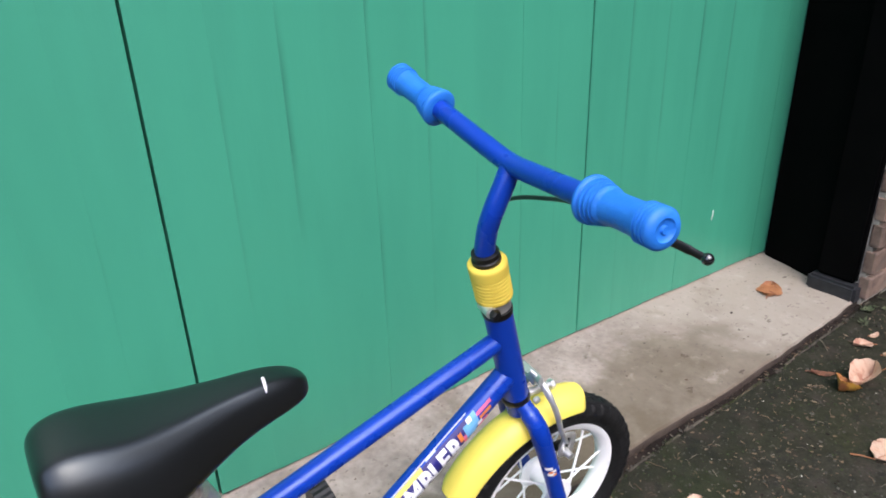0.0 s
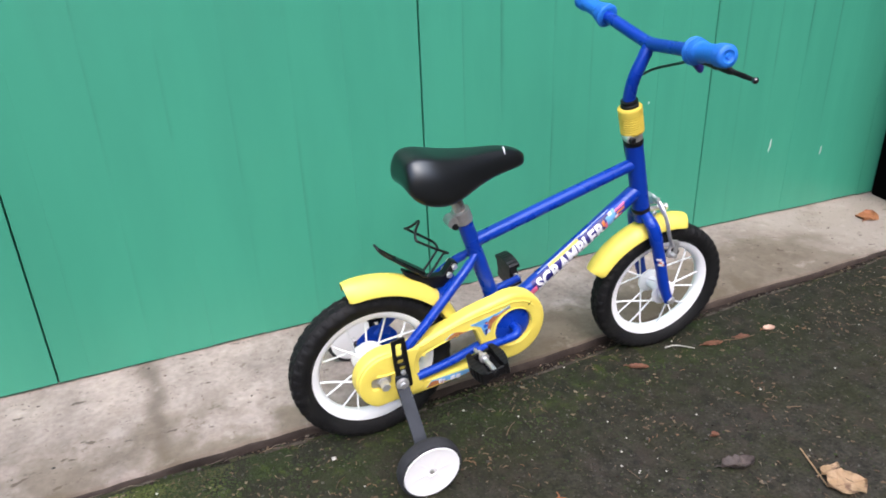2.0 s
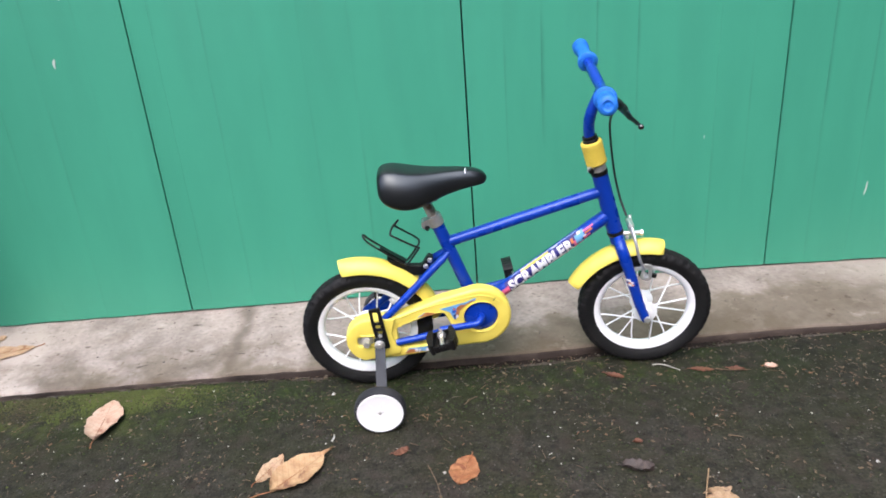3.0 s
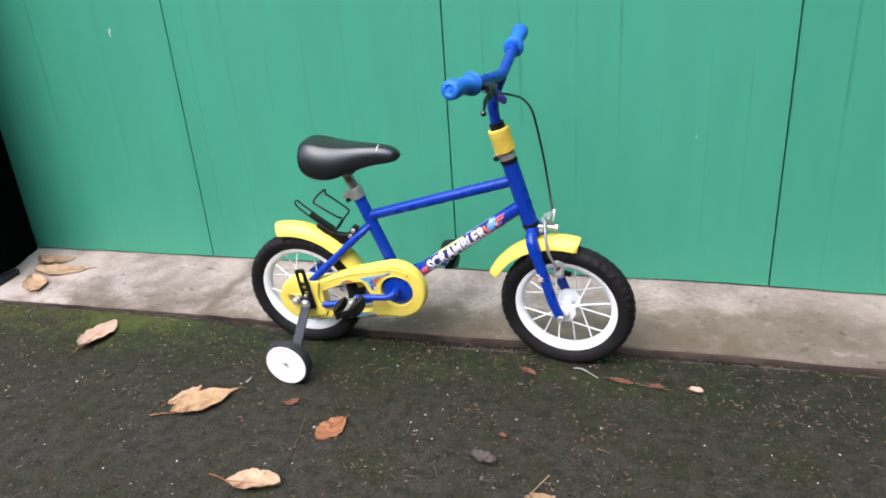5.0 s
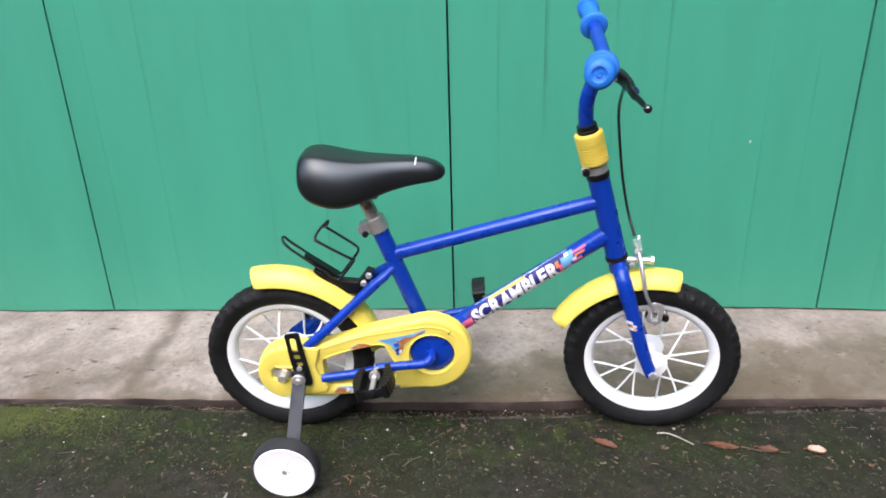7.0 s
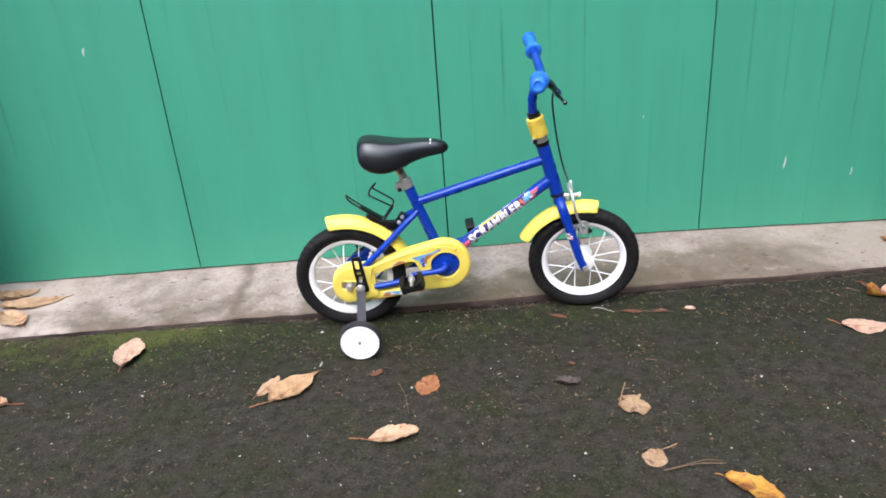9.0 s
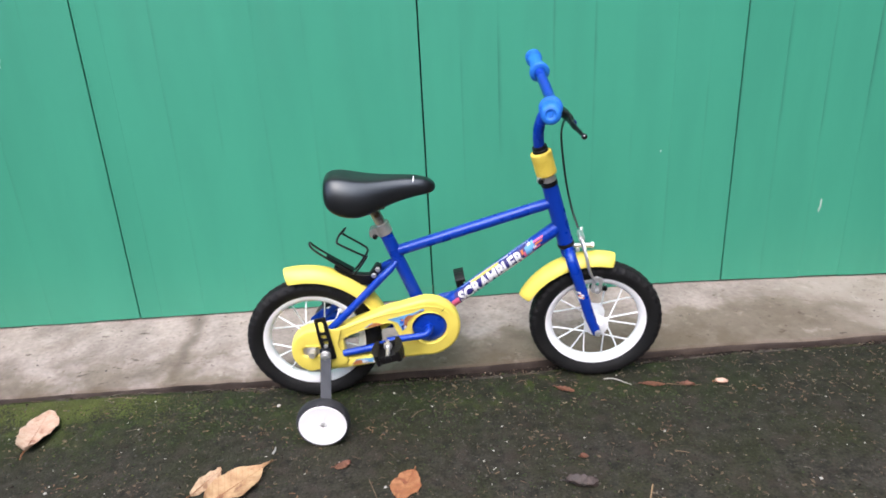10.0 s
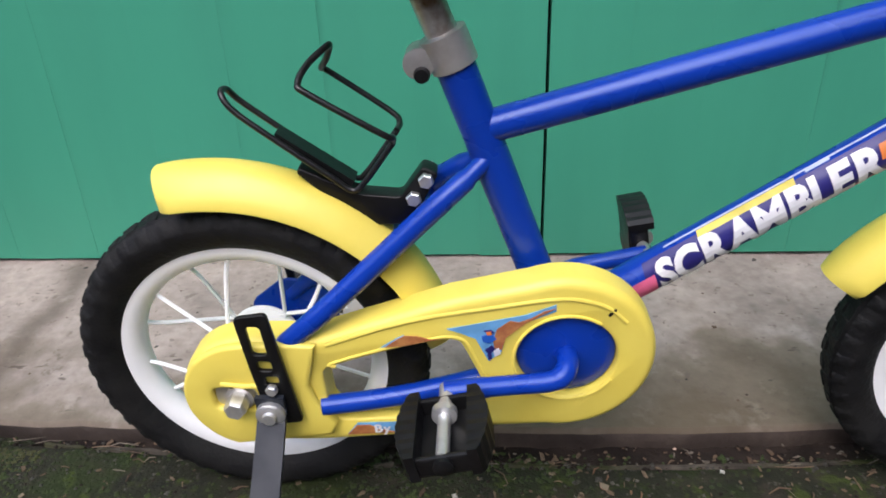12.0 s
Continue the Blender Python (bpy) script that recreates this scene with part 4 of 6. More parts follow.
# mudguards
def mudguard(centre, a0, a1, r0, r1, half=0.031, drop0=0.017, drop1=0.017, n=36):
    """A shell with a rounded section along an arc; its sides hang by drop0 at one end and drop1 at the other."""
    bm = bmesh.new()
    u, w = centre
    rows = []
    m = 14
    for i in range(n + 1):
        t = i / n
        a = radians(a0 + (a1 - a0) * t)
        r = r0 + (r1 - r0) * t
        end, drop = min(t, 1 - t) * 14, drop0 + (drop1 - drop0) * t
        wide = half * (1 if end > 1 else 0.80 + 0.20 * math.sqrt(max(0, 1 - (1 - end) ** 2)))
        row = []
        for layer in (0, 0.0022):
            for k in range(m + 1):
                v = -1 + 2 * k / m
                rr = r - layer - drop * abs(v) ** 2.6
                row.append(bm.verts.new((u + rr * math.cos(a), wide * v * (1 - layer * 3), w + rr * math.sin(a))))
        rows.append(row)
    k1 = m + 1
    for a, b in zip(rows, rows[1:]):
        for k in range(m):
            bm.faces.new((a[k], a[k + 1], b[k + 1], b[k]))
            bm.faces.new((a[k1 + k], b[k1 + k], b[k1 + k + 1], a[k1 + k + 1]))
        for k in (0, m):
            bm.faces.new((a[k], b[k], b[k1 + k], a[k1 + k]))
    for row in (rows[0], rows[-1]):
        for k in range(m):
            bm.faces.new((row[k], row[k + 1], row[k1 + k + 1], row[k1 + k]))
    return bm


steered(part("front_mudguard", mudguard(FRONT_ARCH, 79, 155, 0.189, 0.198, 0.030, 0.021, 0.021), YELLOW, bike, "yellow plastic mudguard", angle=60))
part("rear_mudguard", mudguard(REAR_ARCH, 104.5, 12, 0.2015, 0.1835, 0.030, 0.027, 0.020), YELLOW, bike, "yellow plastic mudguard", angle=60)
steered(part("mudguard_bolt", hexnut((0.650, -0.010, 0.360), 0.005, -0.006), STEEL, bike))

# front brake: side-pull arms over the mudguard
brake = steered(part("front_brake", tube([(0.640, 0, 0.364), (0.686, 0, 0.3640)], 0.0055, 12), STEEL, bike, "dull chrome side-pull front brake"))
part("nut", hexnut((0.680, 0, 0.3640), 0.008, 0.007, (1, 0, 0)), STEEL, brake)
part("barrel", tube([(0.6656, 0.056, 0.382), (0.6645, 0.040, 0.360)], 0.0045, 12), STEEL, brake)
part("yoke", block((0.014, 0.040, 0.012), (0.660, 0.020, 0.378), 0.003), STEEL, brake)
for s in (-1, 1):
    part("arm", tube([(0.655, -s * 0.012, 0.388), (0.660, s * 0.012, 0.378), (0.667, s * 0.033, 0.352), (0.675, s * 0.041, 0.318), (0.690, s * 0.038, 0.288)], [0.0055, 0.006, 0.005, 0.0045, 0.0045], 12, steps=6, flat=0.7), STEEL, brake)
    eye_plate = rounded([(0.679, 0.262), (0.705, 0.258), (0.708, 0.298), (0.686, 0.304)], 0.008)
    slot = rounded([(0.688, 0.272), (0.697, 0.270), (0.699, 0.292), (0.691, 0.294)], 0.004)
    part("shoe_holder", plate(eye_plate, [slot[::-1]], s * 0.0385, s * 0.0345, 0.0008), STEEL, brake)
    part("brake_pad", block((0.040, 0.010, 0.010), (0.700, s * 0.022, 0.265), 0.002, Matrix.Rotation(radians(8), 3, "Y")), BLACK, brake)
    part("pad_bolt", tube([(0.6935, s * 0.025, 0.268), (0.6935, s * 0.049, 0.268)], 0.005, 10), STEEL, brake)


# chain guard with its opening, the crank and the pedals
def arc(c, r, a0, a1, n):
    return [(c[0] + r * math.cos(radians(a0 + (a1 - a0) * k / n)), c[1] + r * math.sin(radians(a0 + (a1 - a0) * k / n))) for k in range(n + 1)]


OUT = arc((0.0430, 0.1640), 0.0580, 95, 262, 22) + [(0.100, 0.1075), (0.130, 0.1100), (0.160, 0.1130), (0.2430, 0.1245)] + arc((0.3005, 0.2020), 0.0750, -98, 110, 36) + [(0.2130, 0.2585), (0.1700, 0.2438), (0.1340, 0.2315), (0.105, 0.2215)]
OPENING = rounded([(0.106, 0.191), (0.1400, 0.2035), (0.1780, 0.2155), (0.2090, 0.2220), (0.2200, 0.2205), (0.229, 0.1990), (0.238, 0.178), (0.238, 0.154), (0.228, 0.141), (0.116, 0.135), (0.108, 0.146)], 0.008, 4)
CRANK = (0.3045, 0.2025)


def chain_guard():
    """A moulded shell: a broad soft shoulder round the outside, sharper lips at the openings."""
    bm = plate(OUT, [OPENING[::-1], arc(CRANK, 0.0400, 0, 351, 40)[::-1]], -0.026, -0.0525)
    keys = {(round(q[0], 4), round(q[1], 4)) for q in OUT}
    front = [e for e in bm.edges if all(v.co.y < -0.05 for v in e.verts) and len(e.link_faces) == 2 and e.calc_face_angle(0) > 1.2]
    rim = [e for e in front if all((round(v.co.x, 4), round(v.co.z, 4)) in keys for v in e.verts)]
    lips = [e for e in front if e not in rim]
    bmesh.ops.bevel(bm, geom=rim, offset=0.0085, segments=5, affect="EDGES", profile=0.5)
    lips = [e for e in lips if e.is_valid]
    bmesh.ops.bevel(bm, geom=lips, offset=0.0022, segments=2, affect="EDGES", profile=0.5)
    return bm


guard = part("chain_guard", chain_guard(), YELLOW, bike, "yellow plastic chain guard with stickers", angle=50)
part("rib", tube([(0.112, -0.0518, 0.2165), (0.157, -0.0518, 0.2330), (0.197, -0.0518, 0.2440), (0.2362, -0.0518, 0.2510), (0.2926, -0.0518, 0.2600), (0.3167, -0.0518, 0.2580), (0.3345, -0.0518, 0.2510), (0.3480, -0.0518, 0.2380)], 0.0021, 8, steps=8), YELLOW, guard)
part("hole_lip", tube([(q[0], -0.0528, q[1]) for q in arc(CRANK, 0.0422, 55, 330, 36)], 0.0014, 8), YELLOW, guard)
part("window_lip", tube([(q[0], -0.0520, q[1]) for q in rounded([(0.108, 0.1955), (0.1400, 0.2070), (0.1780, 0.2190), (0.2110, 0.2255), (0.2235, 0.2225), (0.2335, 0.1985), (0.2420, 0.1800)], 0.010, 4)], 0.0018, 8), YELLOW, guard)
part("dent", block((0.0080, 0.0016, 0.0022), (0.3365, -0.0528, 0.2480), 0.0006, Matrix.Rotation(radians(-50), 3, "Y")), DIRT, guard, "dark scuffed nick in the yellow plastic")
COVER = arc((0.0430, 0.1640), 0.0560, 88, 250, 22) + [(0.0686, 0.1170), (0.1093, 0.1235), (0.1143, 0.1375), (0.0989, 0.1600), (0.0943, 0.1790), (0.1009, 0.2030), (0.1045, 0.2195), (0.0777, 0.2215)]
part("rear_cover", plate(COVER, [rounded([(0.012, 0.1525), (0.050, 0.1525), (0.050, 0.1755), (0.012, 0.1755)], 0.008)[::-1]], -0.050, -0.0590, 0.0035), YELLOW, guard, angle=50)
part("cover_ridge", tube([(0.022, -0.0590, 0.1815), (0.044, -0.0600, 0.1800), (0.062, -0.0590, 0.1805)], 0.0022, 8, steps=4), YELLOW, guard)
part("chain_slot", plate(rounded([(0.0125, 0.1530), (0.0500, 0.1530), (0.0500, 0.1750), (0.0125, 0.1750)], 0.008), [], -0.0500, -0.0530), ALLOY, guard, "grey steel dropout seen through the slot")
part("chain_disc", lathe([(0.0, -0.049), (0.015, -0.0495), (0.030, -0.047), (0.0375, -0.046), (0.0395, -0.044), (0.0395, -0.036), (0.0, -0.034)], (CRANK[0], 0, CRANK[1]), segs=48), BLUE, bike, "blue chain-wheel disc")
part("crank", tube([(CRANK[0], 0.060, CRANK[1]), (CRANK[0], -0.050, CRANK[1])], 0.0095, 16), BLUE, bike, "one-piece blue crank")
part("crank_arm", tube([(0.3042, -0.046, 0.2040), (0.3038, -0.062, 0.2065), (0.2990, -0.073, 0.2035), (0.287, -0.076, 0.1995), (0.250, -0.079, 0.1980), (0.208, -0.083, 0.1955)], [0.0088, 0.0088, 0.0085, 0.008, 0.0078, 0.0085], 16, steps=6), BLUE, bike, "blue crank arm")
part("crank_arm", tube([(0.305, 0.050, 0.2030), (0.310, 0.066, 0.2040), (0.325, 0.075, 0.207), (0.360, 0.079, 0.212), (0.393, 0.083, 0.2165)], 0.0082, 16, steps=6), BLUE, bike, "blue crank arm")


def pedal(u, w, s, tilt, length=0.064, wide=0.066, tall=0.024):
    turn = Matrix.Rotation(radians(tilt), 3, "Y")
    o = Vector((u, s * (0.092 + length / 2), w))

    def at(x, y, z):
        return o + turn @ Vector((x, y, z))

    ob = part("pedal", block((wide - 0.016, length * 0.90, 0.006), at(0, 0, -0.009), 0.002, turn), BLACK, bike, "black plastic pedal with a steel spindle", smooth=False)
    for x in (-1, 1):
        bm = bmesh.new()
        rings = []
        for k in range(15):
            y = (k / 14 - 0.5) * length
            out = x * (wide / 2 - 0.007 + 0.0080 * (1 - (2 * y / length) ** 2) + (0.0003 if k % 2 else -0.0005))
            h = tall / 2 + (0.0004 if k % 2 else 0)
            rings.append([bm.verts.new(at(a, y, b)) for a, b in ((out, h), (x * (wide / 2 - 0.0145), h), (x * (wide / 2 - 0.0145), -h), (out, -h))])
        for p, q in zip(rings, rings[1:]):
            for k in range(4):
                bm.faces.new((p[k], p[(k + 1) % 4], q[(k + 1) % 4], q[k]))
        bm.faces.new(rings[0])
        bm.faces.new(rings[-1])
        part("tread", bm, BLACK, ob, smooth=False)
    for y in (-1, 1):
        part("end_plate", block((wide - 0.020, 0.005, tall * 0.72), at(0, y * (length / 2 - 0.004), -0.002), 0.002, turn), BLACK, ob, smooth=False)
    part("spindle", tube([at(0, -length * 0.43, 0.003), at(0, length * 0.43, 0.003)], 0.0050, 14), STEEL, ob, "bare steel spindle")
    part("cone", lathe([(0.0055, -0.004), (0.0095, -0.003), (0.0095, 0.003), (0.0055, 0.004)], at(0, s * -length * 0.22, 0.0035), (0, 1, 0), 16), STEEL, ob)
    part("dust_cap", lathe([(0.0075, -s * 0.002), (0.0075, s * 0.0015), (0.005, s * 0.003)], at(0, s * length / 2, -0.001), (0, 1, 0), 16), BLACK, ob)
    part("axle_stub", tube([Vector((u, s * 0.078, w)), Vector((u, s * 0.095, w))], 0.006, 12), STEEL, ob)


pedal(0.2100, 0.1960, -1, -12)
pedal(0.3920, 0.2180, 1, 80)


# stabilisers
def stabiliser(s, foot, bolt_w=0.1620):
    pl = rounded([(0.0475, 0.254), (0.0740, 0.258), (0.0795, 0.212), (0.088, 0.147), (0.060, 0.143), (0.0525, 0.200)], 0.005)
    slots = [rounded([(0.0575, 0.218), (0.0690, 0.218), (0.0670, 0.246), (0.0560, 0.246)], 0.004)[::-1], rounded([(0.0595, 0.202), (0.071, 0.202), (0.0705, 0.212), (0.0590, 0.212)], 0.003)[::-1], rounded([(0.063, 0.187), (0.074, 0.187), (0.074, 0.196), (0.063, 0.196)], 0.003)[::-1]]
    ob = part("stabiliser", plate(pl, slots, s * 0.0625, s * 0.0670, 0.001), BLACK, bike, "black slotted stabiliser bracket with a white wheel")
    u, v, w = foot
    a, b = Vector((0.0645, s * 0.0700, bolt_w + 0.002)), Vector((u + 0.004, s * (abs(v) - 0.040), w + 0.012))
    bm = bmesh.new()
    line = smooth_line([a + Vector((0, 0, 0.014)), a, a.lerp(b, 0.12) + Vector((0, -s * 0.004, 0)), a.lerp(b, 0.6), a.lerp(b, 0.92), b + Vector((0, 0, -0.012))], 5)
    across = Vector((0.0118, 0, 0.0))
    rows = []
    for i, p in enumerate(line):
        d = (line[min(i + 1, len(line) - 1)] - line[max(i - 1, 0)]).normalized()
        nrm = d.cross(across).normalized() * 0.0022
        rows.append([bm.verts.new(p + q) for q in (across + nrm, -across + nrm, -across - nrm, across - nrm)])
    for p, q in zip(rows, rows[1:]):
        for k in range(4):
            bm.faces.new((p[k], p[(k + 1) % 4], q[(k + 1) % 4], q[k]))
    bm.faces.new(rows[0])
    bm.faces.new(rows[-1])
    part("arm", bm, GREYPAINT, ob, "slate-grey flat steel arm", smooth=False)
    part("bolt", lathe([(0.0, -0.0065), (0.0055, -0.0065), (0.0062, -0.0035), (0.0105, -0.0030), (0.0122, -0.0015), (0.0122, 0.004)], (0.0645, s * 0.0745, bolt_w), (0, -s, 0) if s > 0 else (0, 1, 0), 20), STEEL, ob, "round-headed steel bolt")
    part("screw", hexnut((0.0680, s * 0.067, 0.1850), 0.005, s * 0.006), STEEL, ob)
    c = Vector((u, v, w))
    tyre = [(0.049, -0.0115), (0.0540, -0.0128), (0.0565, -0.0105), (0.0578, -0.005), (0.0578, 0.005), (0.0565, 0.0105), (0.0540, 0.0128), (0.049, 0.0115)]
    part("tyre", lathe(tyre, c, segs=56, closed=True), STAB, ob, "dark grey rubber tyre", angle=60)
    disc = [(0.0, s * 0.010), (0.0075, s * 0.010), (0.009, s * 0.0125), (0.024, s * 0.0115), (0.043, s * 0.0130), (0.0505, s * 0.0138), (0.0520, s * 0.0115), (0.0520, -s * 0.0115), (0.044, -s * 0.0130), (0.0, -s * 0.010)]
    part("disc", lathe(disc, c, segs=56), PLASTIC, ob, "white plastic wheel disc", angle=60)
    for k in range(6):
        a = radians(60 * k + 12)
        part("rib", block((0.028, 0.0018, 0.0034), c + Vector((0.0255 * math.cos(a), s * 0.0116, 0.0255 * math.sin(a))), 0.0008, Matrix.Rotation(-a, 3, "Y")), PLASTIC, ob)
    part("axle_bolt", tube([c - Vector((0, s * 0.045, 0)), c + Vector((0, s * 0.0125, 0))], 0.0042, 12), STEEL, ob)


stabiliser(-1, (0.0611, -0.1972, 0.0743))
stabiliser(1, (0.0575, 0.217, 0.0810))
part("axle_nut", hexnut((0.034, -0.056, 0.164), 0.0095, -0.018), STEEL, bike, "steel axle nut")
part("axle_washer", lathe([(0.012, -0.052), (0.012, -0.058), (0.004, -0.0585)], (0.034, 0, 0.164), segs=20), ALLOY, bike)
part("axle_nut", hexnut((0.036, 0.052, 0.156), 0.0095, 0.012), STEEL, bike, "steel axle nut")

# bottle cage behind the seat tube
cage = part("bottle_cage", tube([(0.174, -0.011, 0.372), (0.149, -0.011, 0.339), (0.139, -0.011, 0.334), (0.125, -0.011, 0.345), (0.085, -0.011, 0.377), (0.060, -0.010, 0.398), (0.052, -0.006, 0.409), (0.052, 0.006, 0.409), (0.060, 0.010, 0.398), (0.085, 0.011, 0.377), (0.125, 0.011, 0.345), (0.139, 0.011, 0.334), (0.149, 0.011, 0.339), (0.174, 0.011, 0.372)], 0.0024, 10, steps=6), WIRE, bike, "black wire bottle cage")
part("hoop", tube([(0.1740, -0.012, 0.373), (0.1755, -0.024, 0.381), (0.170, -0.031, 0.386), (0.122, -0.033, 0.4165), (0.115, -0.029, 0.423), (0.120, -0.016, 0.432), (0.131, -0.004, 0.440), (0.1325, 0.004, 0.439), (0.126, 0.016, 0.426), (0.1195, 0.027, 0.417), (0.124, 0.033, 0.412), (0.168, 0.031, 0.381), (0.1755, 0.024, 0.374), (0.174, 0.012, 0.372)], 0.0024, 10, steps=6), WIRE, cage)
part("spine", plate([(0.084, 0.374), (0.139, 0.335), (0.142, 0.340), (0.087, 0.380)], [], -0.0085, 0.0085), BLACK, cage)
bracket = part("cage_bracket", plate(rounded([(0.100, 0.352), (0.098, 0.347), (0.146, 0.302), (0.176, 0.302), (0.190, 0.316), (0.206, 0.345), (0.194, 0.351), (0.176, 0.326), (0.145, 0.329)], 0.004), [], -0.009, 0.009, 0.0015), BLACK, bike, "black bracket for the bottle cage")
for u, w in ((0.1865, 0.3260), (0.1965, 0.3410)):
    part("bolt", hexnut((u, -0.009, w), 0.006, -0.006), STEEL, bracket)
    part("bolt", hexnut((u, 0.009, w), 0.006, 0.006), STEEL, bracket)


# stickers
def on_tube(shapes, p0, p1, r, parent, mat, name, lift=0.0004, label=""):
    """Flat shapes (along, across) wrapped round a tube on its right-hand side."""
    p0, p1 = Vector(p0), Vector(p1)
    d = (p1 - p0).normalized()
    out = Vector((0, -1, 0))
    up = d.cross(out).normalized() * (1 if d.cross(out).z > 0 else -1)
    made = None
    for shape in shapes:
        bm = bmesh.new()
        for k in range(6):
            lo, hi = k / 6, (k + 1) / 6
            quad = []
            (a, b, c, e) = [Vector(q) for q in shape]
            for s1, s2, t in ((a, e, lo), (b, c, lo), (b, c, hi), (a, e, hi)):
                q = s1.lerp(s2, t)
                ang = q.y / r
                quad.append(bm.verts.new(p0 + d * q.x + (r + lift) * (out * math.cos(ang) + up * math.sin(ang))))
            bm.faces.new(quad)
        bmesh.ops.remove_doubles(bm, verts=bm.verts, dist=1e-5)
        made = part(name, bm, mat, parent, label)
    return made


def bar(s, t0, t1, w, lean=0.25):
    """A slanted bar: start, bottom, top, width."""
    return [(s + t0 * lean, t0), (s + w + t0 * lean, t0), (s + w + t1 * lean, t1), (s + t1 * lean, t1)]


DT0, DT1, DR = (0.3045, 0, 0.2025), (0.606, 0, 0.413), 0.0158
part_dt = bpy.data.objects["down_tube"]


def lettering(text, start, end, low, high, p0, p1, r, parent, mat, lift, heavy=0.02, shear=0.18):
    """Words in the built-in font, stretched between start and end along a tube and bent round its right-hand side."""
    p0, p1 = Vector(p0), Vector(p1)
    d = (p1 - p0).normalized()
    out = Vector((0, -1, 0))
    up = d.cross(out).normalized()
    up *= 1 if up.z > 0 else -1
    sizes = []
    x = 0.0
    for ch in text:
        data = bpy.data.curves.new("letter", "FONT")
        data.body, data.size, data.shear, data.offset, data.resolution_u = ch, 1.0, shear, heavy, 3
        ob = bpy.data.objects.new("letter", data)
        me = bpy.data.meshes.new_from_object(ob)
        bpy.data.objects.remove(ob)
        bpy.data.curves.remove(data)
        xs, ys = [v.co.x for v in me.vertices], [v.co.y for v in me.vertices]
        sizes.append((me, min(xs), max(xs), min(ys), max(ys), x))
        x += max(xs) - min(xs) - 0.05
    for me, x0, x1, y0, y1, at in sizes:
        bm = bmesh.new()
        bm.from_mesh(me)
        bpy.data.meshes.remove(me)
        for cut in range(1, 6):
            h = y0 + (y1 - y0) * cut / 6
            bmesh.ops.bisect_plane(bm, geom=bm.verts[:] + bm.edges[:] + bm.faces[:], plane_co=(0, h, 0), plane_no=(0, 1, 0))
        for v in bm.verts:
            along = start + (end - start) * (at + v.co.x - x0) / (x + 0.05)
            ang = (low + (high - low) * (v.co.y - y0) / (y1 - y0)) / r
            v.co = p0 + d * along + (r + lift) * (out * math.cos(ang) + up * math.sin(ang))
        part("letter", bm, mat, parent, smooth=False)


on_tube([bar(0.080, -0.0150, 0.0175, 0.205)], DT0, DT1, DR, part_dt, DECAL_NAVY, "sticker_ground", 0.0003, "violet-blue sticker with white slanted lettering")
on_tube([bar(0.068, -0.0180, 0.0050, 0.020), bar(0.244, -0.0150, -0.0105, 0.050)], DT0, DT1, DR, part_dt, DECAL_PINK, "sticker_pink", 0.0005)
on_tube([bar(0.128, 0.0140, 0.0200, 0.078)], DT0, DT1, DR, part_dt, DECAL_YELLOW, "sticker_yellow", 0.0005)
on_tube([bar(0.100, 0.0205, 0.0222, 0.190), bar(0.215, 0.0185, 0.0222, 0.018)], DT0, DT1, DR, part_dt, DECAL_PALE, "sticker_edge", 0.0005)
on_tube([bar(0.090, -0.0165, -0.0145, 0.165)], DT0, DT1, DR, part_dt, DECAL_MAUVE, "sticker_shadow", 0.0005)
on_tube([bar(0.276, -0.0080, 0.0120, 0.016), bar(0.286, -0.0020, 0.0170, 0.014)], DT0, DT1, DR, part_dt, DECAL_SKY, "sticker_sky", 0.0006)
on_tube([bar(0.270, -0.0100, 0.0040, 0.006), bar(0.300, 0.0080, 0.0120, 0.026), bar(0.296, -0.0060, -0.0010, 0.018)], DT0, DT1, DR, part_dt, DECAL_PINK, "sticker_tail", 0.0008)
on_tube([bar(0.265, 0.0000, 0.0110, 0.006), bar(0.302, 0.0020, 0.0060, 0.020)], DT0, DT1, DR, part_dt, DECAL_ORANGE, "sticker_orange", 0.0009)
on_tube([bar(0.284, 0.0100, 0.0160, 0.008), bar(0.296, -0.0020, 0.0020, 0.008)], DT0, DT1, DR, part_dt, DECAL_WHITE, "sticker_glint", 0.0010)
lettering("SCRAMBLER", 0.0885, 0.2660, -0.0132, 0.0140, DT0, DT1, DR, part_dt, DECAL_WHITE, 0.0011, heavy=0.045)

FACE = -0.0525


def sticker(points, mat, name, depth=0.0006, lift=0.0):
    return part(name, plate(points, [], FACE - lift + 0.0004, FACE - lift - depth), mat, guard)


sticker([(0.1560, 0.2140), (0.1592, 0.2168), (0.1690, 0.2235), (0.1762, 0.2275), (0.1700, 0.2195)], DECAL_SKY, "sticker_sky")
sticker([(0.1600, 0.2152), (0.1690, 0.2225), (0.1762, 0.2268), (0.1860, 0.2265), (0.1950, 0.2235), (0.2072, 0.2240), (0.1900, 0.2205), (0.1740, 0.2165)], DECAL_BROWN, "sticker_hill", lift=0.0007)
sticker([(0.2097, 0.2330), (0.2400, 0.2395), (0.2707, 0.2463), (0.2938, 0.2557), (0.2941, 0.2494), (0.2709, 0.2388), (0.2558, 0.2245), (0.2529, 0.2108), (0.2426, 0.2004), (0.2368, 0.2132), (0.2324, 0.2234), (0.2200, 0.2290)], DECAL_SKY, "sticker_sky")
sticker([(0.2460, 0.2215), (0.2490, 0.2330), (0.2590, 0.2410), (0.2660, 0.2395), (0.2760, 0.2440), (0.2850, 0.2500), (0.2935, 0.2525), (0.2709, 0.2388), (0.2558, 0.2245), (0.2529, 0.2125), (0.2470, 0.2150)], DECAL_BROWN, "sticker_hill", lift=0.0007)
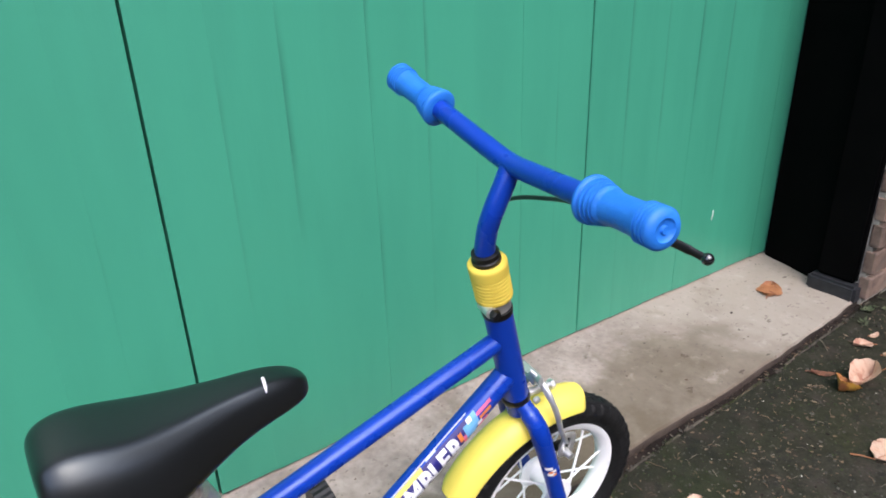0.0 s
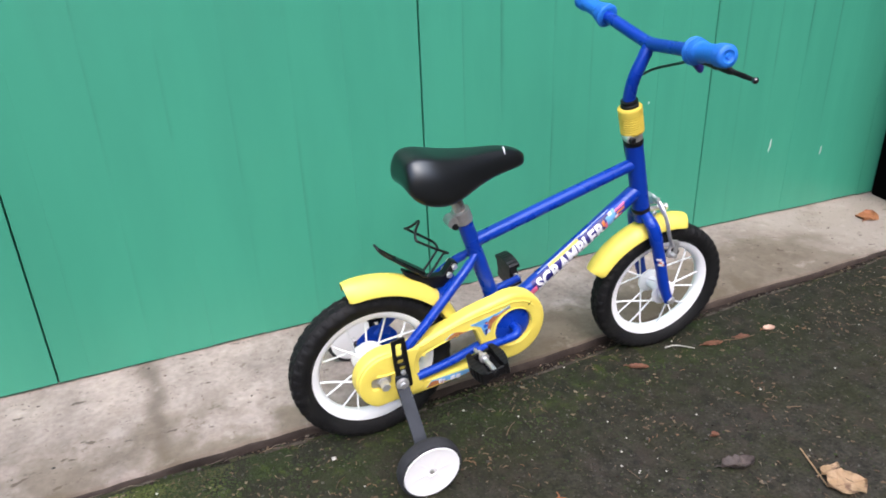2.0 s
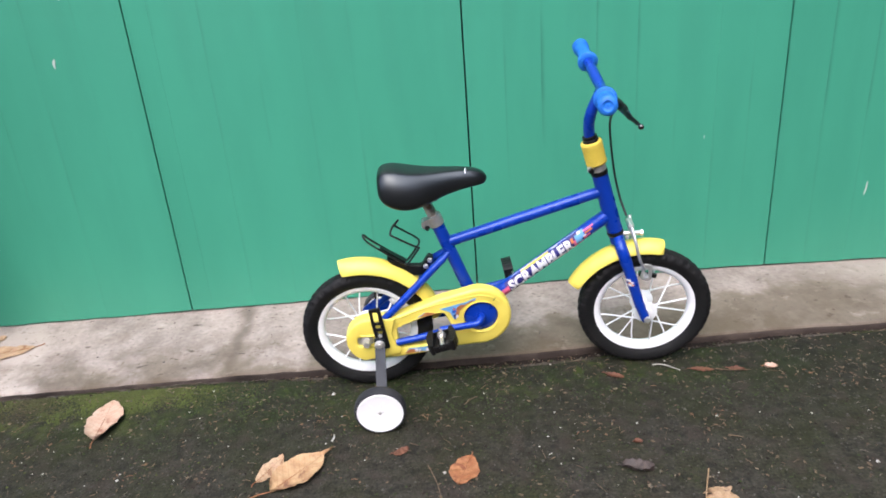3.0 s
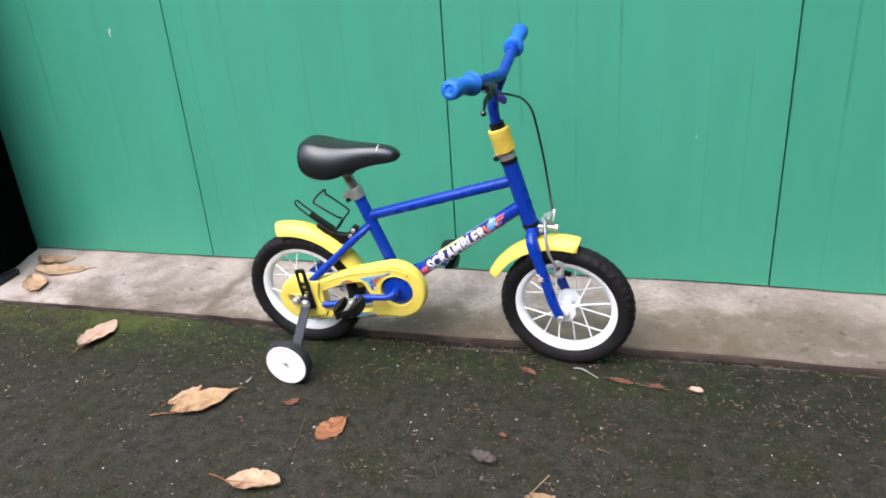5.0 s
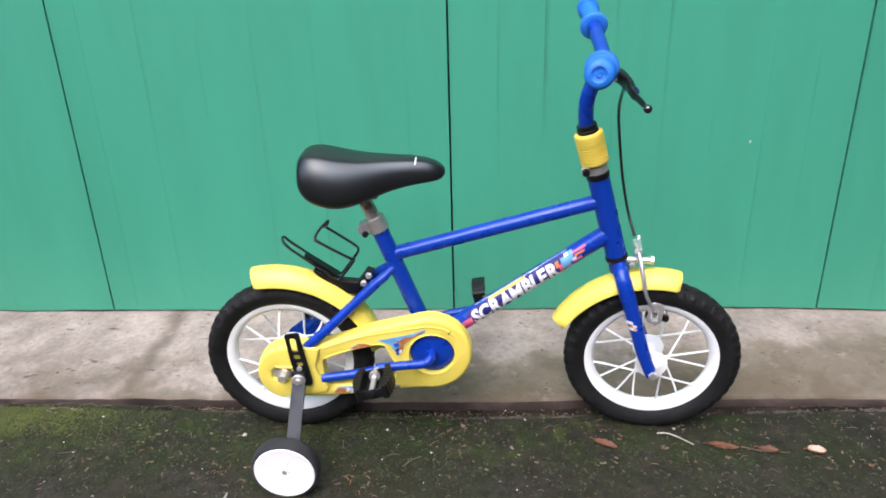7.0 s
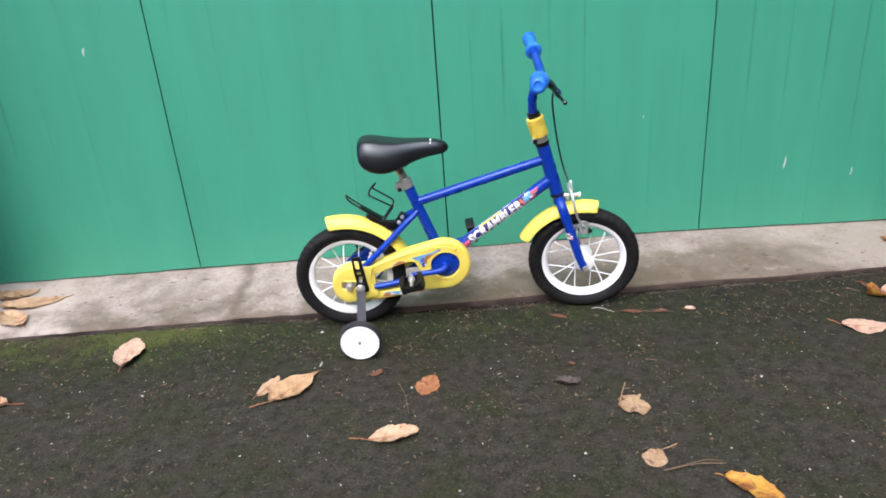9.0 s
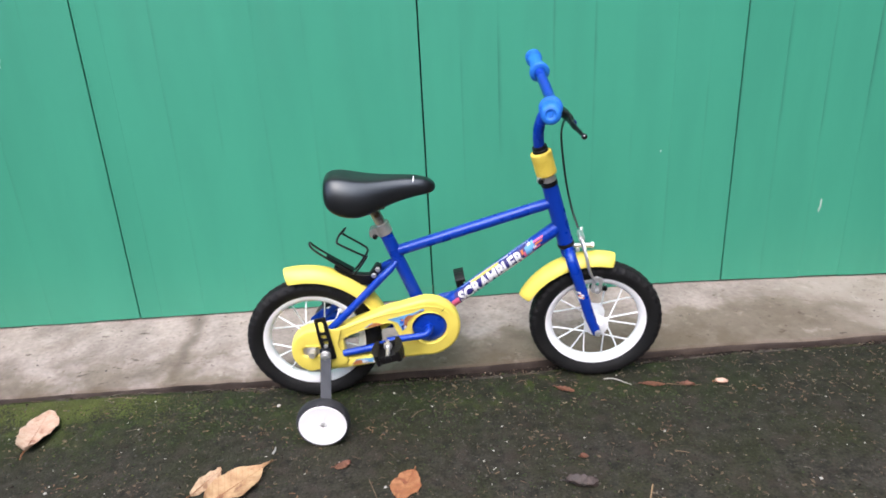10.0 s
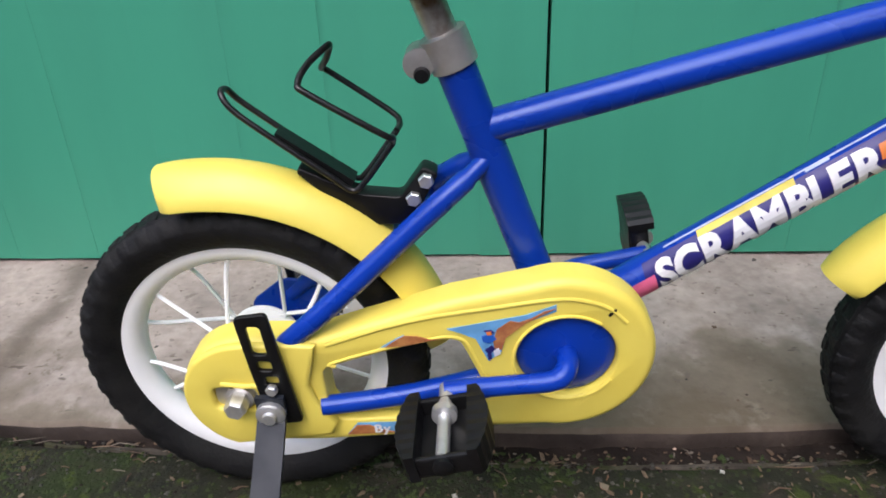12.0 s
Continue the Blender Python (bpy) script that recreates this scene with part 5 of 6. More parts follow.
sticker([(0.2370, 0.2265), (0.2450, 0.2290), (0.2485, 0.2240), (0.2430, 0.2200), (0.2380, 0.2215)], DECAL_BLUE, "sticker_spot", lift=0.0014)
sticker([(0.2385, 0.2320), (0.2440, 0.2330), (0.2475, 0.2300), (0.2420, 0.2295)], DECAL_NAVY, "sticker_spot", lift=0.0015)
sticker([(0.2405, 0.2310), (0.2445, 0.2322), (0.2450, 0.2288), (0.2415, 0.2285)], DECAL_ORANGE, "sticker_spot", lift=0.0021)
sticker([(0.2395, 0.2130), (0.2450, 0.2175), (0.2480, 0.2140), (0.2430, 0.2085)], DECAL_NAVY, "sticker_spot", lift=0.0014)
sticker([(0.2460, 0.2125), (0.2505, 0.2150), (0.2520, 0.2095), (0.2475, 0.2065)], DECAL_WHITE, "sticker_spot", lift=0.0014)
sticker([(0.2415, 0.2080), (0.2450, 0.2090), (0.2450, 0.2040), (0.2425, 0.2035)], DECAL_NAVY, "sticker_spot", lift=0.0015)
sticker([(0.1200, 0.1185), (0.2430, 0.1275), (0.2430, 0.1360), (0.1300, 0.1320)], DECAL_SKY, "sticker_band")
sticker([(0.1200, 0.1185), (0.1630, 0.1215), (0.1480, 0.1255), (0.1400, 0.1300), (0.1290, 0.1290)], DECAL_BROWN, "sticker_hill", lift=0.0007)
sticker([(0.2030, 0.1250), (0.2430, 0.1280), (0.2430, 0.1335), (0.2260, 0.1305)], DECAL_BROWN, "sticker_hill", lift=0.0007)


def flat_text(text, u, w, high, slope, mat, lift, parent):
    """Words in the built-in font, laid flat on the face of the chain guard."""
    for ch in text:
        data = bpy.data.curves.new("letter", "FONT")
        data.body, data.size, data.offset, data.resolution_u = ch, 1.0, 0.03, 3
        ob = bpy.data.objects.new("letter", data)
        me = bpy.data.meshes.new_from_object(ob)
        bpy.data.objects.remove(ob)
        bpy.data.curves.remove(data)
        bm = bmesh.new()
        bm.from_mesh(me)
        bpy.data.meshes.remove(me)
        right = max(v.co.x for v in bm.verts)
        for v in bm.verts:
            x, y = v.co.x * high, v.co.y * high
            v.co = (u + x, FACE - lift, w + y + (u + x - 0.146) * slope)
        part("letter", bm, mat, parent, smooth=False)
        u += right * high + 0.0008


flat_text("By", 0.1440, 0.1222, 0.0130, 0.07, DECAL_WHITE, 0.0020, guard)
for k in range(2):
    u = 0.169 + k * 0.0115
    sticker([(u, 0.1218), (u + 0.0085, 0.1224), (u + 0.0093, 0.1305), (u + 0.0008, 0.1299)], DECAL_WHITE, "sticker_bar", lift=0.0014)
BLADE = bpy.data.objects["blade"]
on_tube([bar(-0.004, -0.009, 0.001, 0.006, 0.5), bar(0.003, -0.002, 0.007, 0.005, 0.5), bar(0.009, -0.008, 0.003, 0.006, 0.5)], (0.655, -0.0425, 0.270), (0.660, -0.0432, 0.255), 0.0128, BLADE, DECAL_WHITE, "sticker_badge", 0.0008, "small worn sticker")
on_tube([bar(0.004, -0.006, 0.000, 0.004, 0.3), bar(0.011, -0.001, 0.005, 0.003, 0.3)], (0.655, -0.0425, 0.270), (0.660, -0.0432, 0.255), 0.0128, BLADE, DECAL_ORANGE, "sticker_badge", 0.0012)
# the pale scratch on the saddle's nose
part("scratch", tube([(0.2878, -0.0185, 0.5450), (0.2890, -0.0140, 0.5515), (0.2897, -0.008, 0.5543)], 0.0015, 8, steps=4), DECAL_WHITE, saddle, "pale scratch")
part("scratch", tube([(0.1585, -0.0585, 0.5135), (0.1600, -0.0595, 0.5105), (0.1595, -0.0605, 0.5070)], 0.0011, 6, steps=3), DECAL_WHITE, saddle, "pale scratch")


# ---- brick piers ----
def brick_mesh(name, size):
    return finish(block(size, (0, 0, 0), 0.004, segs=1), name, BRICK, smooth=False)


BRICK_FULL = brick_mesh("brick", (0.205, 0.03, 0.064))
BRICK_HALF = brick_mesh("brick_half", (0.098, 0.03, 0.064))
rng = random.Random(5)
for s, word in ((1, "east"), (-1, "west")):
    wall = bpy.data.objects["wall_%s" % word]
    for row in range(22 if s > 0 else 14):
        z = 0.022 + 0.032 + row * 0.0745
        x = 1.955
        cells = [(0.098, BRICK_HALF)] if row % 2 else []
        cells += [(0.205, BRICK_FULL)] * 3
        for w, me in cells:
            b = new("brick", me)
            b.parent = wall
            b.location = (side(x + w / 2, s), 0.7785 + rng.uniform(-0.002, 0.002), z)
            b.rotation_euler = (rng.uniform(-0.01, 0.01), rng.uniform(-0.008, 0.008), rng.uniform(-0.01, 0.01))
            x += w + 0.0105


# ---- fallen leaves ----
def fallen_leaf(a, b, width, kind, label, curl=0.012, stalk=None, z=0.004, belly=0.5, seed=0, fold=0.0, crumple=0.0, blunt=0.62, tip=0.0):
    """A curled, ragged leaf from its base a to its tip b, with its stalk; x runs along it from the base."""
    r = random.Random(seed)
    if z < 0.02:
        z += max(ground_z(a[0] + (b[0] - a[0]) * f, a[1] + (b[1] - a[1]) * f) for f in (0, 0.25, 0.5, 0.75, 1)) - 0.002
    a, b = Vector((*a, z)), Vector((*b, z))
    length = (b - a).length
    fine = min(1.0, length / 0.09)
    heading = math.atan2(b.y - a.y, b.x - a.x)
    bm = bmesh.new()
    nl, nw = 24, 10
    ph = [r.uniform(0, 6.28) for _ in range(4)]
    ragged = {(i, s): 1 + r.uniform(-0.02, 0.018) - (0.12 if r.random() < 0.03 else 0) for i in range(nl + 1) for s in (-1, 1)}
    rows = {}
    for i in range(nl + 1):
        t = i / nl
        along = min(t / (1 - tip), 1.0)
        shape = max(math.sin(math.pi * along ** (0.75 if belly < 0.5 else 1.0 if belly == 0.5 else 1.25)), 0.0) ** blunt if 0 < t < 1 else 0.02
        shape = max(shape, 0.09 * (1 - t) / max(tip, 1e-6)) if tip and t > 0.5 else shape
        shape *= 1 + 0.06 * math.sin(11 * t + ph[0]) + 0.03 * math.sin(29 * t + ph[1])
        for j in range(nw + 1):
            v = -1 + 2 * j / nw
            w = width / 2 * shape * v * (1 + 0.04 * math.sin(9 * t + ph[2] + v)) * (1 + (ragged[i, 1 if v > 0 else -1] - 1) * abs(v) ** 3)
            lift = curl * (v * v) * (0.5 + 0.5 * math.sin(3.1 * t + ph[3])) + curl * 0.8 * abs(2 * t - 1) ** 2.2 * (0.4 + 0.3 * math.sin(ph[1])) + 0.0016 * fine * math.sin(26 * t + 5 * v + ph[0]) + fold * abs(v)
            lift += 0.0008 * fine * math.cos(length * t * 480 - 16 * abs(v)) + crumple * noise.noise(Vector((t * 4, v * 1.8, seed * 3.1)))
            for under in (0, 1):
                rows[under, i, j] = bm.verts.new((length * t, w, max(0.0008, lift) - 0.0007 * under))
    for i in range(nl):
        for j in range(nw):
            for under in (0, 1):
                bm.faces.new([rows[under, p, q] for p, q in ((i, j), (i + 1, j), (i + 1, j + 1), (i, j + 1))])
    for i in range(nl):
        for j in (0, nw):
            bm.faces.new((rows[0, i, j], rows[0, i + 1, j], rows[1, i + 1, j], rows[1, i, j]))
    ob = tagged(new("fallen_leaf", finish(bm, "fallen_leaf", LEAF[kind])), label, "leaf", "fallen leaves")
    ob.matrix_world = Matrix.Translation(a) @ Matrix.Rotation(heading, 4, "Z")
    end = ob.matrix_world.inverted() @ Vector((*stalk, z)) if stalk else Vector((-length * 0.18, 0, 0))
    line = [end + Vector((0, 0, 0.002)), end * 0.5 + Vector((0, 0.002, 0.003)), Vector((0, 0, 0.003)), Vector((length * 0.3, 0, 0.0022)), Vector((length * 0.55, 0, 0.0016))]
    part("stalk", tube(line, [0.0014, 0.0013, 0.0011, 0.0006, 0.0003], 6), LEAF["orange" if kind in ("pink", "tan", "buff") else kind], ob)
    return ob


TAN = "dry pale tan fallen leaf with brown veins"
fallen_leaf((-0.618, 0.538), (-0.638, 0.700), 0.082, "pink", "pinkish buff oval leaf on mossy asphalt", 0.010, seed=1)
fallen_leaf((-0.168, 0.324), (-0.054, 0.452), 0.090, "buff", "large pointed buff leaf with a pale tip", 0.010, (-0.214, 0.308), z=0.006, seed=2, belly=0.5, blunt=0.80, tip=0.16)
fallen_leaf((-0.206, 0.364), (-0.163, 0.442), 0.042, "tan", "small tan leaf beside a larger one", 0.006, z=0.003, seed=3)
fallen_leaf((0.246, 0.384), (0.216, 0.304), 0.060, "orange", "rounded orange-brown leaf with dark veins", 0.005, seed=4)
fallen_leaf((0.092, 0.146), (0.208, 0.160), 0.056, "tan", "curled tan leaf with holes and a thin stalk", 0.014, (0.046, 0.158), seed=5)
fallen_leaf((-0.868, 0.414), (-0.970, 0.420), 0.050, "tan", TAN, 0.014, (-0.826, 0.413), seed=6)
fallen_leaf((-1.222, 1.020), (-1.125, 0.985), 0.055, "brown", "brownish dry leaf lying on the concrete sill", 0.014, z=0.044, seed=7)
fallen_leaf((-0.965, 0.968), (-1.150, 0.918), 0.078, "tan", "long buff leaf with an orange tip on the sill", 0.016, (-0.945, 0.985), z=0.043, seed=8)
fallen_leaf((-1.020, 0.795), (-1.122, 0.882), 0.072, "tan", "buff leaf on the edge of the concrete sill", 0.012, z=0.038, seed=9)
fallen_leaf((-1.180, 0.985), (-1.085, 1.040), 0.068, "tan", TAN, 0.012, z=0.045, seed=10)
fallen_leaf((1.364, 0.474), (1.474, 0.446), 0.078, "pink", "pinkish buff leaf with a thin dark stalk", 0.012, (1.345, 0.510), seed=11)
fallen_leaf((1.640, 0.604), (1.556, 0.610), 0.056, "pink", "curled pale leaf with an orange underside", 0.030, (1.720, 0.592), seed=12, fold=0.01)
fallen_leaf((1.572, 0.606), (1.520, 0.620), 0.056, "yellow", "curled orange end of a dry leaf", 0.030, (1.56, 0.60), seed=13)
fallen_leaf((0.552, 0.318), (0.612, 0.298), 0.034, "dark", "small dark shrivelled leaf", 0.004, seed=14, fold=0.009, crumple=0.007)
fallen_leaf((0.676, 0.196), (0.748, 0.180), 0.060, "brown", "ragged brown leaf with an upright stalk", 0.008, (0.718, 0.288), seed=15, crumple=0.010)
fallen_leaf((0.690, 0.222), (0.738, 0.226), 0.026, "brown", "torn scrap of a brown leaf", 0.012, seed=16)
fallen_leaf((0.712, 0.030), (0.690, -0.012), 0.052, "brown", "small ragged brown leaf on the asphalt", 0.008, (0.762, 0.050), seed=17, crumple=0.010)
fallen_leaf((0.820, -0.060), (0.908, -0.126), 0.056, "yellow", "yellow leaf blotched with brown", 0.010, seed=18)
fallen_leaf((1.772, 0.935), (1.846, 0.966), 0.066, "orange", "crumpled orange-brown leaf on the concrete sill", 0.024, z=0.026, seed=19)
fallen_leaf((1.772, 0.660), (1.734, 0.690), 0.034, "pink", "small pale oval leaf", 0.010, seed=20)
fallen_leaf((1.545, 0.695), (1.578, 0.655), 0.020, "russet", "thin rust-brown leaf scrap", 0.012, seed=21)
fallen_leaf((0.986, 0.620), (1.016, 0.612), 0.020, "pink", "tiny pale leaf on the asphalt", 0.008, seed=22)
fallen_leaf((0.598, 0.388), (0.616, 0.388), 0.014, "russet", "tiny rust-red leaf scrap", 0.006, seed=23)
fallen_leaf((0.602, 0.646), (0.642, 0.622), 0.018, "russet", "rust-brown scrap of leaf", 0.004, seed=24)
fallen_leaf((0.812, 0.634), (0.866, 0.626), 0.018, "russet", "rust-brown scrap of leaf", 0.004, seed=25)


for (x0, y0), (x1, y1), w, kind, note, n in (
    ((0.080, 0.415), (0.115, 0.425), 0.022, "russet", "torn rust-red leaf scrap pressed on the asphalt", 31),
    ((0.900, 0.625), (0.935, 0.612), 0.016, "russet", "crumpled rust-brown leaf scrap", 34),
    ((1.803, 0.682), (1.826, 0.672), 0.016, "pink", "tiny pale leaf by the end of the sill", 37),
    ((1.738, 0.624), (1.760, 0.614), 0.015, "tan", "tiny tan leaf by the end of the sill", 38),
    ((0.428, 0.743), (0.446, 0.745), 0.010, "pink", "pale leaf scrap in the gap below the sill", 35),
    ((0.505, 0.744), (0.524, 0.754), 0.007, "tan", "thin tan leaf scrap in the gap below the sill", 36),
):
    fallen_leaf((x0, y0), (x1, y1), w, kind, note, 0.006, seed=n, crumple=0.004)


def dry_twig(pts, r, label, mat=TWIG):
    tagged(new("twig", finish(tube([(x, y, 0.002 + ground_z(x, y) + r + h) for x, y, h in pts], [r, r * 0.9, r * 0.7], 7, steps=4), "twig", mat)), label, "twig", "dry twigs")


dry_twig([(0.708, -0.028, 0), (0.775, -0.020, 0.004), (0.838, -0.021, 0)], 0.0018, "thin dry brown twig on the asphalt")
dry_twig([(0.760, -0.014, 0), (0.800, -0.010, 0.004), (0.834, -0.012, 0)], 0.0012, "thin dry brown twig on the asphalt")
dry_twig([(0.155, 0.370, 0), (0.174, 0.305, 0.003), (0.183, 0.236, 0)], 0.0009, "hair-thin reddish stalk on the asphalt")
dry_twig([(0.726, 0.666, 0), (0.748, 0.655, 0.006), (0.785, 0.633, 0)], 0.0015, "pale bent dry stalk on the asphalt", PALE)
dry_twig([(-0.060, 0.477, 0), (-0.055, 0.487, 0.003), (-0.057, 0.499, 0)], 0.0022, "pale curved sliver on the asphalt", PALE)
dry_twig([(1.697, 0.752, 0), (1.680, 0.735, 0.004), (1.656, 0.710, 0)], 0.0012, "thin straw-coloured stalk below the sill", STRAW)
dry_twig([(0.870, 0.628, 0), (0.905, 0.612, 0.003), (0.950, 0.612, 0)], 0.0012, "thin dry brown twig on the asphalt")
dry_twig([(0.246, 0.566, 0), (0.262, 0.580, 0.003), (0.279, 0.592, 0)], 0.0012, "short straw-coloured stalk on the asphalt")


# ---- grit, shreds and moss: too many to count ----
def scatter(name, n, area, make, mats, label, category, seed, weight=None):
    r = random.Random(seed)
    verts, faces = [], []
    k = 0
    while k < n:
        x, y = r.uniform(*area[:2]), r.uniform(*area[2:])
        if weight and r.random() > weight(x, y):
            k += 0.2
            continue
        make(verts, faces, x, y, r)
        k += 1
    me = bpy.data.meshes.new(name)
    me.from_pydata(verts, [], faces)
    for m in mats:
        me.materials.append(m)
    if len(mats) > 1:
        for i, p in enumerate(me.polygons):
            p.material_index = (i // 97) % len(mats)
    return tagged(new(name, me), label, category, kind="stuff")


def pebble(lo, hi):
    def make(verts, faces, x, y, r):
        s, b, t = r.uniform(lo, hi) * (1 + (r.random() ** 6) * 1.2), len(verts), r.uniform(0, 6.28)
        z = top_z(x, y)
        for k in range(4):
            q = s * r.uniform(0.7, 1.2)
            verts.append((x + q * math.cos(t + k * 1.57), y + q * math.sin(t + k * 1.57), z + s * 0.15))
        verts.append((x, y, z + s * r.uniform(0.5, 0.9)))
        verts.append((x, y, z - s))
        for k in range(4):
            faces.append((b + k, b + (k + 1) % 4, b + 4))
            faces.append((b + (k + 1) % 4, b + k, b + 5))
    return make


def shred(lo, hi, w, along=False):
    def make(verts, faces, x, y, r):
        length, t, b = r.uniform(lo, hi), r.gauss(0, 0.14) if along else r.uniform(0, 6.28), len(verts)
        dx, dy = math.cos(t), math.sin(t)
        z = top_z(x, y) + 0.001
        bend = r.uniform(-0.12, 0.12) * length
        ww = w * r.uniform(0.5, 1.6)
        for k, (f, h) in enumerate(((0, 0), (0.5, 0.0025), (1, 0.0005))):
            cx, cy = x + dx * length * f - dy * bend * (f * (1 - f) * 4), y + dy * length * f + dx * bend * (f * (1 - f) * 4)
            hw = ww * (0.5 if k != 1 else 1)
            for a, c in ((-hw, 0), (hw, 0), (0, ww)):
                verts.append((cx - dy * a, cy + dx * a, z + h + c))
        for k in range(2):
            for p in range(3):
                q = (p + 1) % 3
                faces.append((b + 3 * k + p, b + 3 * k + q, b + 3 * k + 3 + q, b + 3 * k + 3 + p))
    return make


def flake(lo, hi):
    def make(verts, faces, x, y, r):
        s, b, t = lo + (hi - lo) * r.random() ** 2.2, len(verts), r.uniform(0, 6.28)
        z = top_z(x, y) + 0.0012
        thin, dx, dy = r.uniform(0.25, 0.8), r.uniform(-0.25, 0.25), r.uniform(-0.25, 0.25)
        for low in (0, 0.0012):
            for k in range(6):
                q = s * (0.7 + 0.3 * math.sin(k * 2.4 + t))
                p, v = q * math.cos(k * 1.047), q * thin * math.sin(k * 1.047)
                u, w = p * math.cos(t) - v * math.sin(t), p * math.sin(t) + v * math.cos(t)
                verts.append((x + u, y + w, z + abs(u * dx + w * dy) - low))
        faces.append(tuple(b + k for k in range(6)))
        for k in range(6):
            faces.append((b + (k + 1) % 6, b + k, b + 6 + k, b + 6 + (k + 1) % 6))
    return make


def near_edge(x, y):
    drift = max(0, noise.noise(Vector((x * 4.5, y * 6, 1))) + 0.6 * noise.noise(Vector((x * 13, y * 13, 5))))
    return 0.12 + 0.9 * drift + 0.35 * max(0, 1 - (0.74 - y) / 0.28)


def moss_weight(x, y):
    edge = max(0.0, 1 - (0.735 - y) / (0.115 if x < -0.25 else 0.08))
    patch = 0.5 + 0.9 * noise.noise(Vector((x * 2.3, y * 4, 8))) + 0.5 * noise.noise(Vector((x * 9, y * 9, 2)))
    along = 1.0 if x < -0.45 else 0.55 if x < -0.25 else 0.4 if x < 0.45 else 0.18 if x < 1.1 else 0.06
    return max(0, min(1, edge * patch * along * 1.4)) + 0.002 * max(0, patch)


def olive_weight(x, y):
    patch = noise.noise(Vector((x * 3.1, y * 5, 4))) + 0.6 * noise.noise(Vector((x * 11, y * 11, 6))) + 0.2
    return max(0, min(1, patch * (0.12 + 0.9 * max(0, 1 - (0.735 - y) / 0.3)) * (1.25 if x < 0.55 else 0.8 if x < 1.0 else 0.07)))


def tuft(verts, faces, x, y, r):
    s, b, t = r.uniform(0.0014, 0.0040), len(verts), r.uniform(0, 6.28)
    z = top_z(x, y)
    h = s * r.uniform(0.15, 0.5)
    for k in range(5):
        q = s * r.uniform(0.6, 1.3)
        verts.append((x + q * math.cos(t + k * 1.257), y + q * math.sin(t + k * 1.257), z - 0.0005))
    for k in range(5):
        q = s * r.uniform(0.3, 0.7)
        verts.append((x + q * math.cos(t + k * 1.257 + 0.6), y + q * math.sin(t + k * 1.257 + 0.6), z + h * r.uniform(0.6, 1.1)))
    verts.append((x, y, z + h))
    for k in range(5):
        j = (k + 1) % 5
        faces.append((b + k, b + j, b + 5 + k))
        faces.append((b + j, b + 5 + j, b + 5 + k))
        faces.append((b + 5 + k, b + 5 + j, b + 10))


def sprig(lo, hi):
    """A few small leaves on short stalks, spread from one root."""
    def make(verts, faces, x, y, r):
        z = top_z(x, y)
        for k in range(r.randint(3, 6)):
            t, length, up = r.uniform(0, 6.28), r.uniform(lo, hi), r.uniform(0.3, 0.9)
            dx, dy, b = math.cos(t), math.sin(t), len(verts)
            w = length * r.uniform(0.22, 0.36)
            for f, g, h in ((0, 0, 0), (0.55, 1, up * 0.8), (0.55, -1, up * 0.8), (1, 0, up * 0.9), (0.55, 0, up * 0.8 - 0.12)):
                verts.append((x + dx * length * f - dy * w * g, y + dy * length * f + dx * w * g, z + length * h * f))
            faces.extend([(b, b + 1, b + 4), (b, b + 4, b + 2), (b + 4, b + 1, b + 3), (b + 2, b + 4, b + 3)])
    return make


WEED = material("small_weed_leaves", (0.040, 0.056, 0.020), 0.7, second=(0.085, 0.095, 0.052), scale=60)
for at, n, note in (((1.925, 1.955, 0.735, 0.765), 7, "small pale green weed at the end of the sill"), ((1.85, 1.885, 0.720, 0.742), 6, "tiny green weed below the sill"), ((1.97, 2.12, 0.66, 0.755), 26, "low green weeds at the foot of the brick pier")):
    scatter("weed", n, at, sprig(0.006, 0.017), [WEED], note, "weed", 40 + n)

AREA = (-1.7, 2.3, -0.75, 0.735)
scatter("asphalt_grit", 30000, AREA, pebble(0.0007, 0.0026), [STONE, DIRT, STONE, DARK_MOSS, GRIT, DIRT], "dark rounded grit of the asphalt surface", "grit", 11)
scatter("pale_grit", 430, AREA, pebble(0.0012, 0.0030), [PALE], "scattered tiny pale stones on the asphalt", "grit", 12)
scatter("leaf_litter", 2600, AREA, shred(0.003, 0.013, 0.0008), [TWIG, SHRED, STRAW, SHRED, SHRED], "fine brown shreds of dead leaf and stalk", "litter", 13, near_edge)
scatter("leaf_crumbs", 6500, AREA, flake(0.0016, 0.0075), [FLAKE, SHRED, FLAKE, SHRED, TWIG], "crumbled flakes of dead leaf strewn on asphalt", "litter", 16, near_edge)
scatter("moss", 42000, (-1.6, -0.25, 0.30, 0.738), tuft, [MOSS], "low green moss along the edge of the asphalt", "moss", 14, moss_weight)
scatter("dark_moss", 15000, (-0.6, 1.9, 0.05, 0.738), tuft, [DARK_MOSS], "thin dark olive moss below the sill", "moss", 17, olive_weight)
scatter("straw_bits", 520, AREA, shred(0.007, 0.024, 0.0007), [STRAW, TWIG, STRAW, SHRED], "short straw-coloured stalks strewn over the asphalt", "litter", 26, lambda x, y: 0.25 + max(0.0, 1.6 * noise.noise(Vector((x * 4, y * 4, 17)))))
scatter("dry_stalks", 75, (-1.5, 1.9, 0.1, 0.735), shred(0.016, 0.038, 0.0008), [TWIG, STRAW, SHRED], "dry brown and straw-coloured leaf stalks", "litter", 18, near_edge)
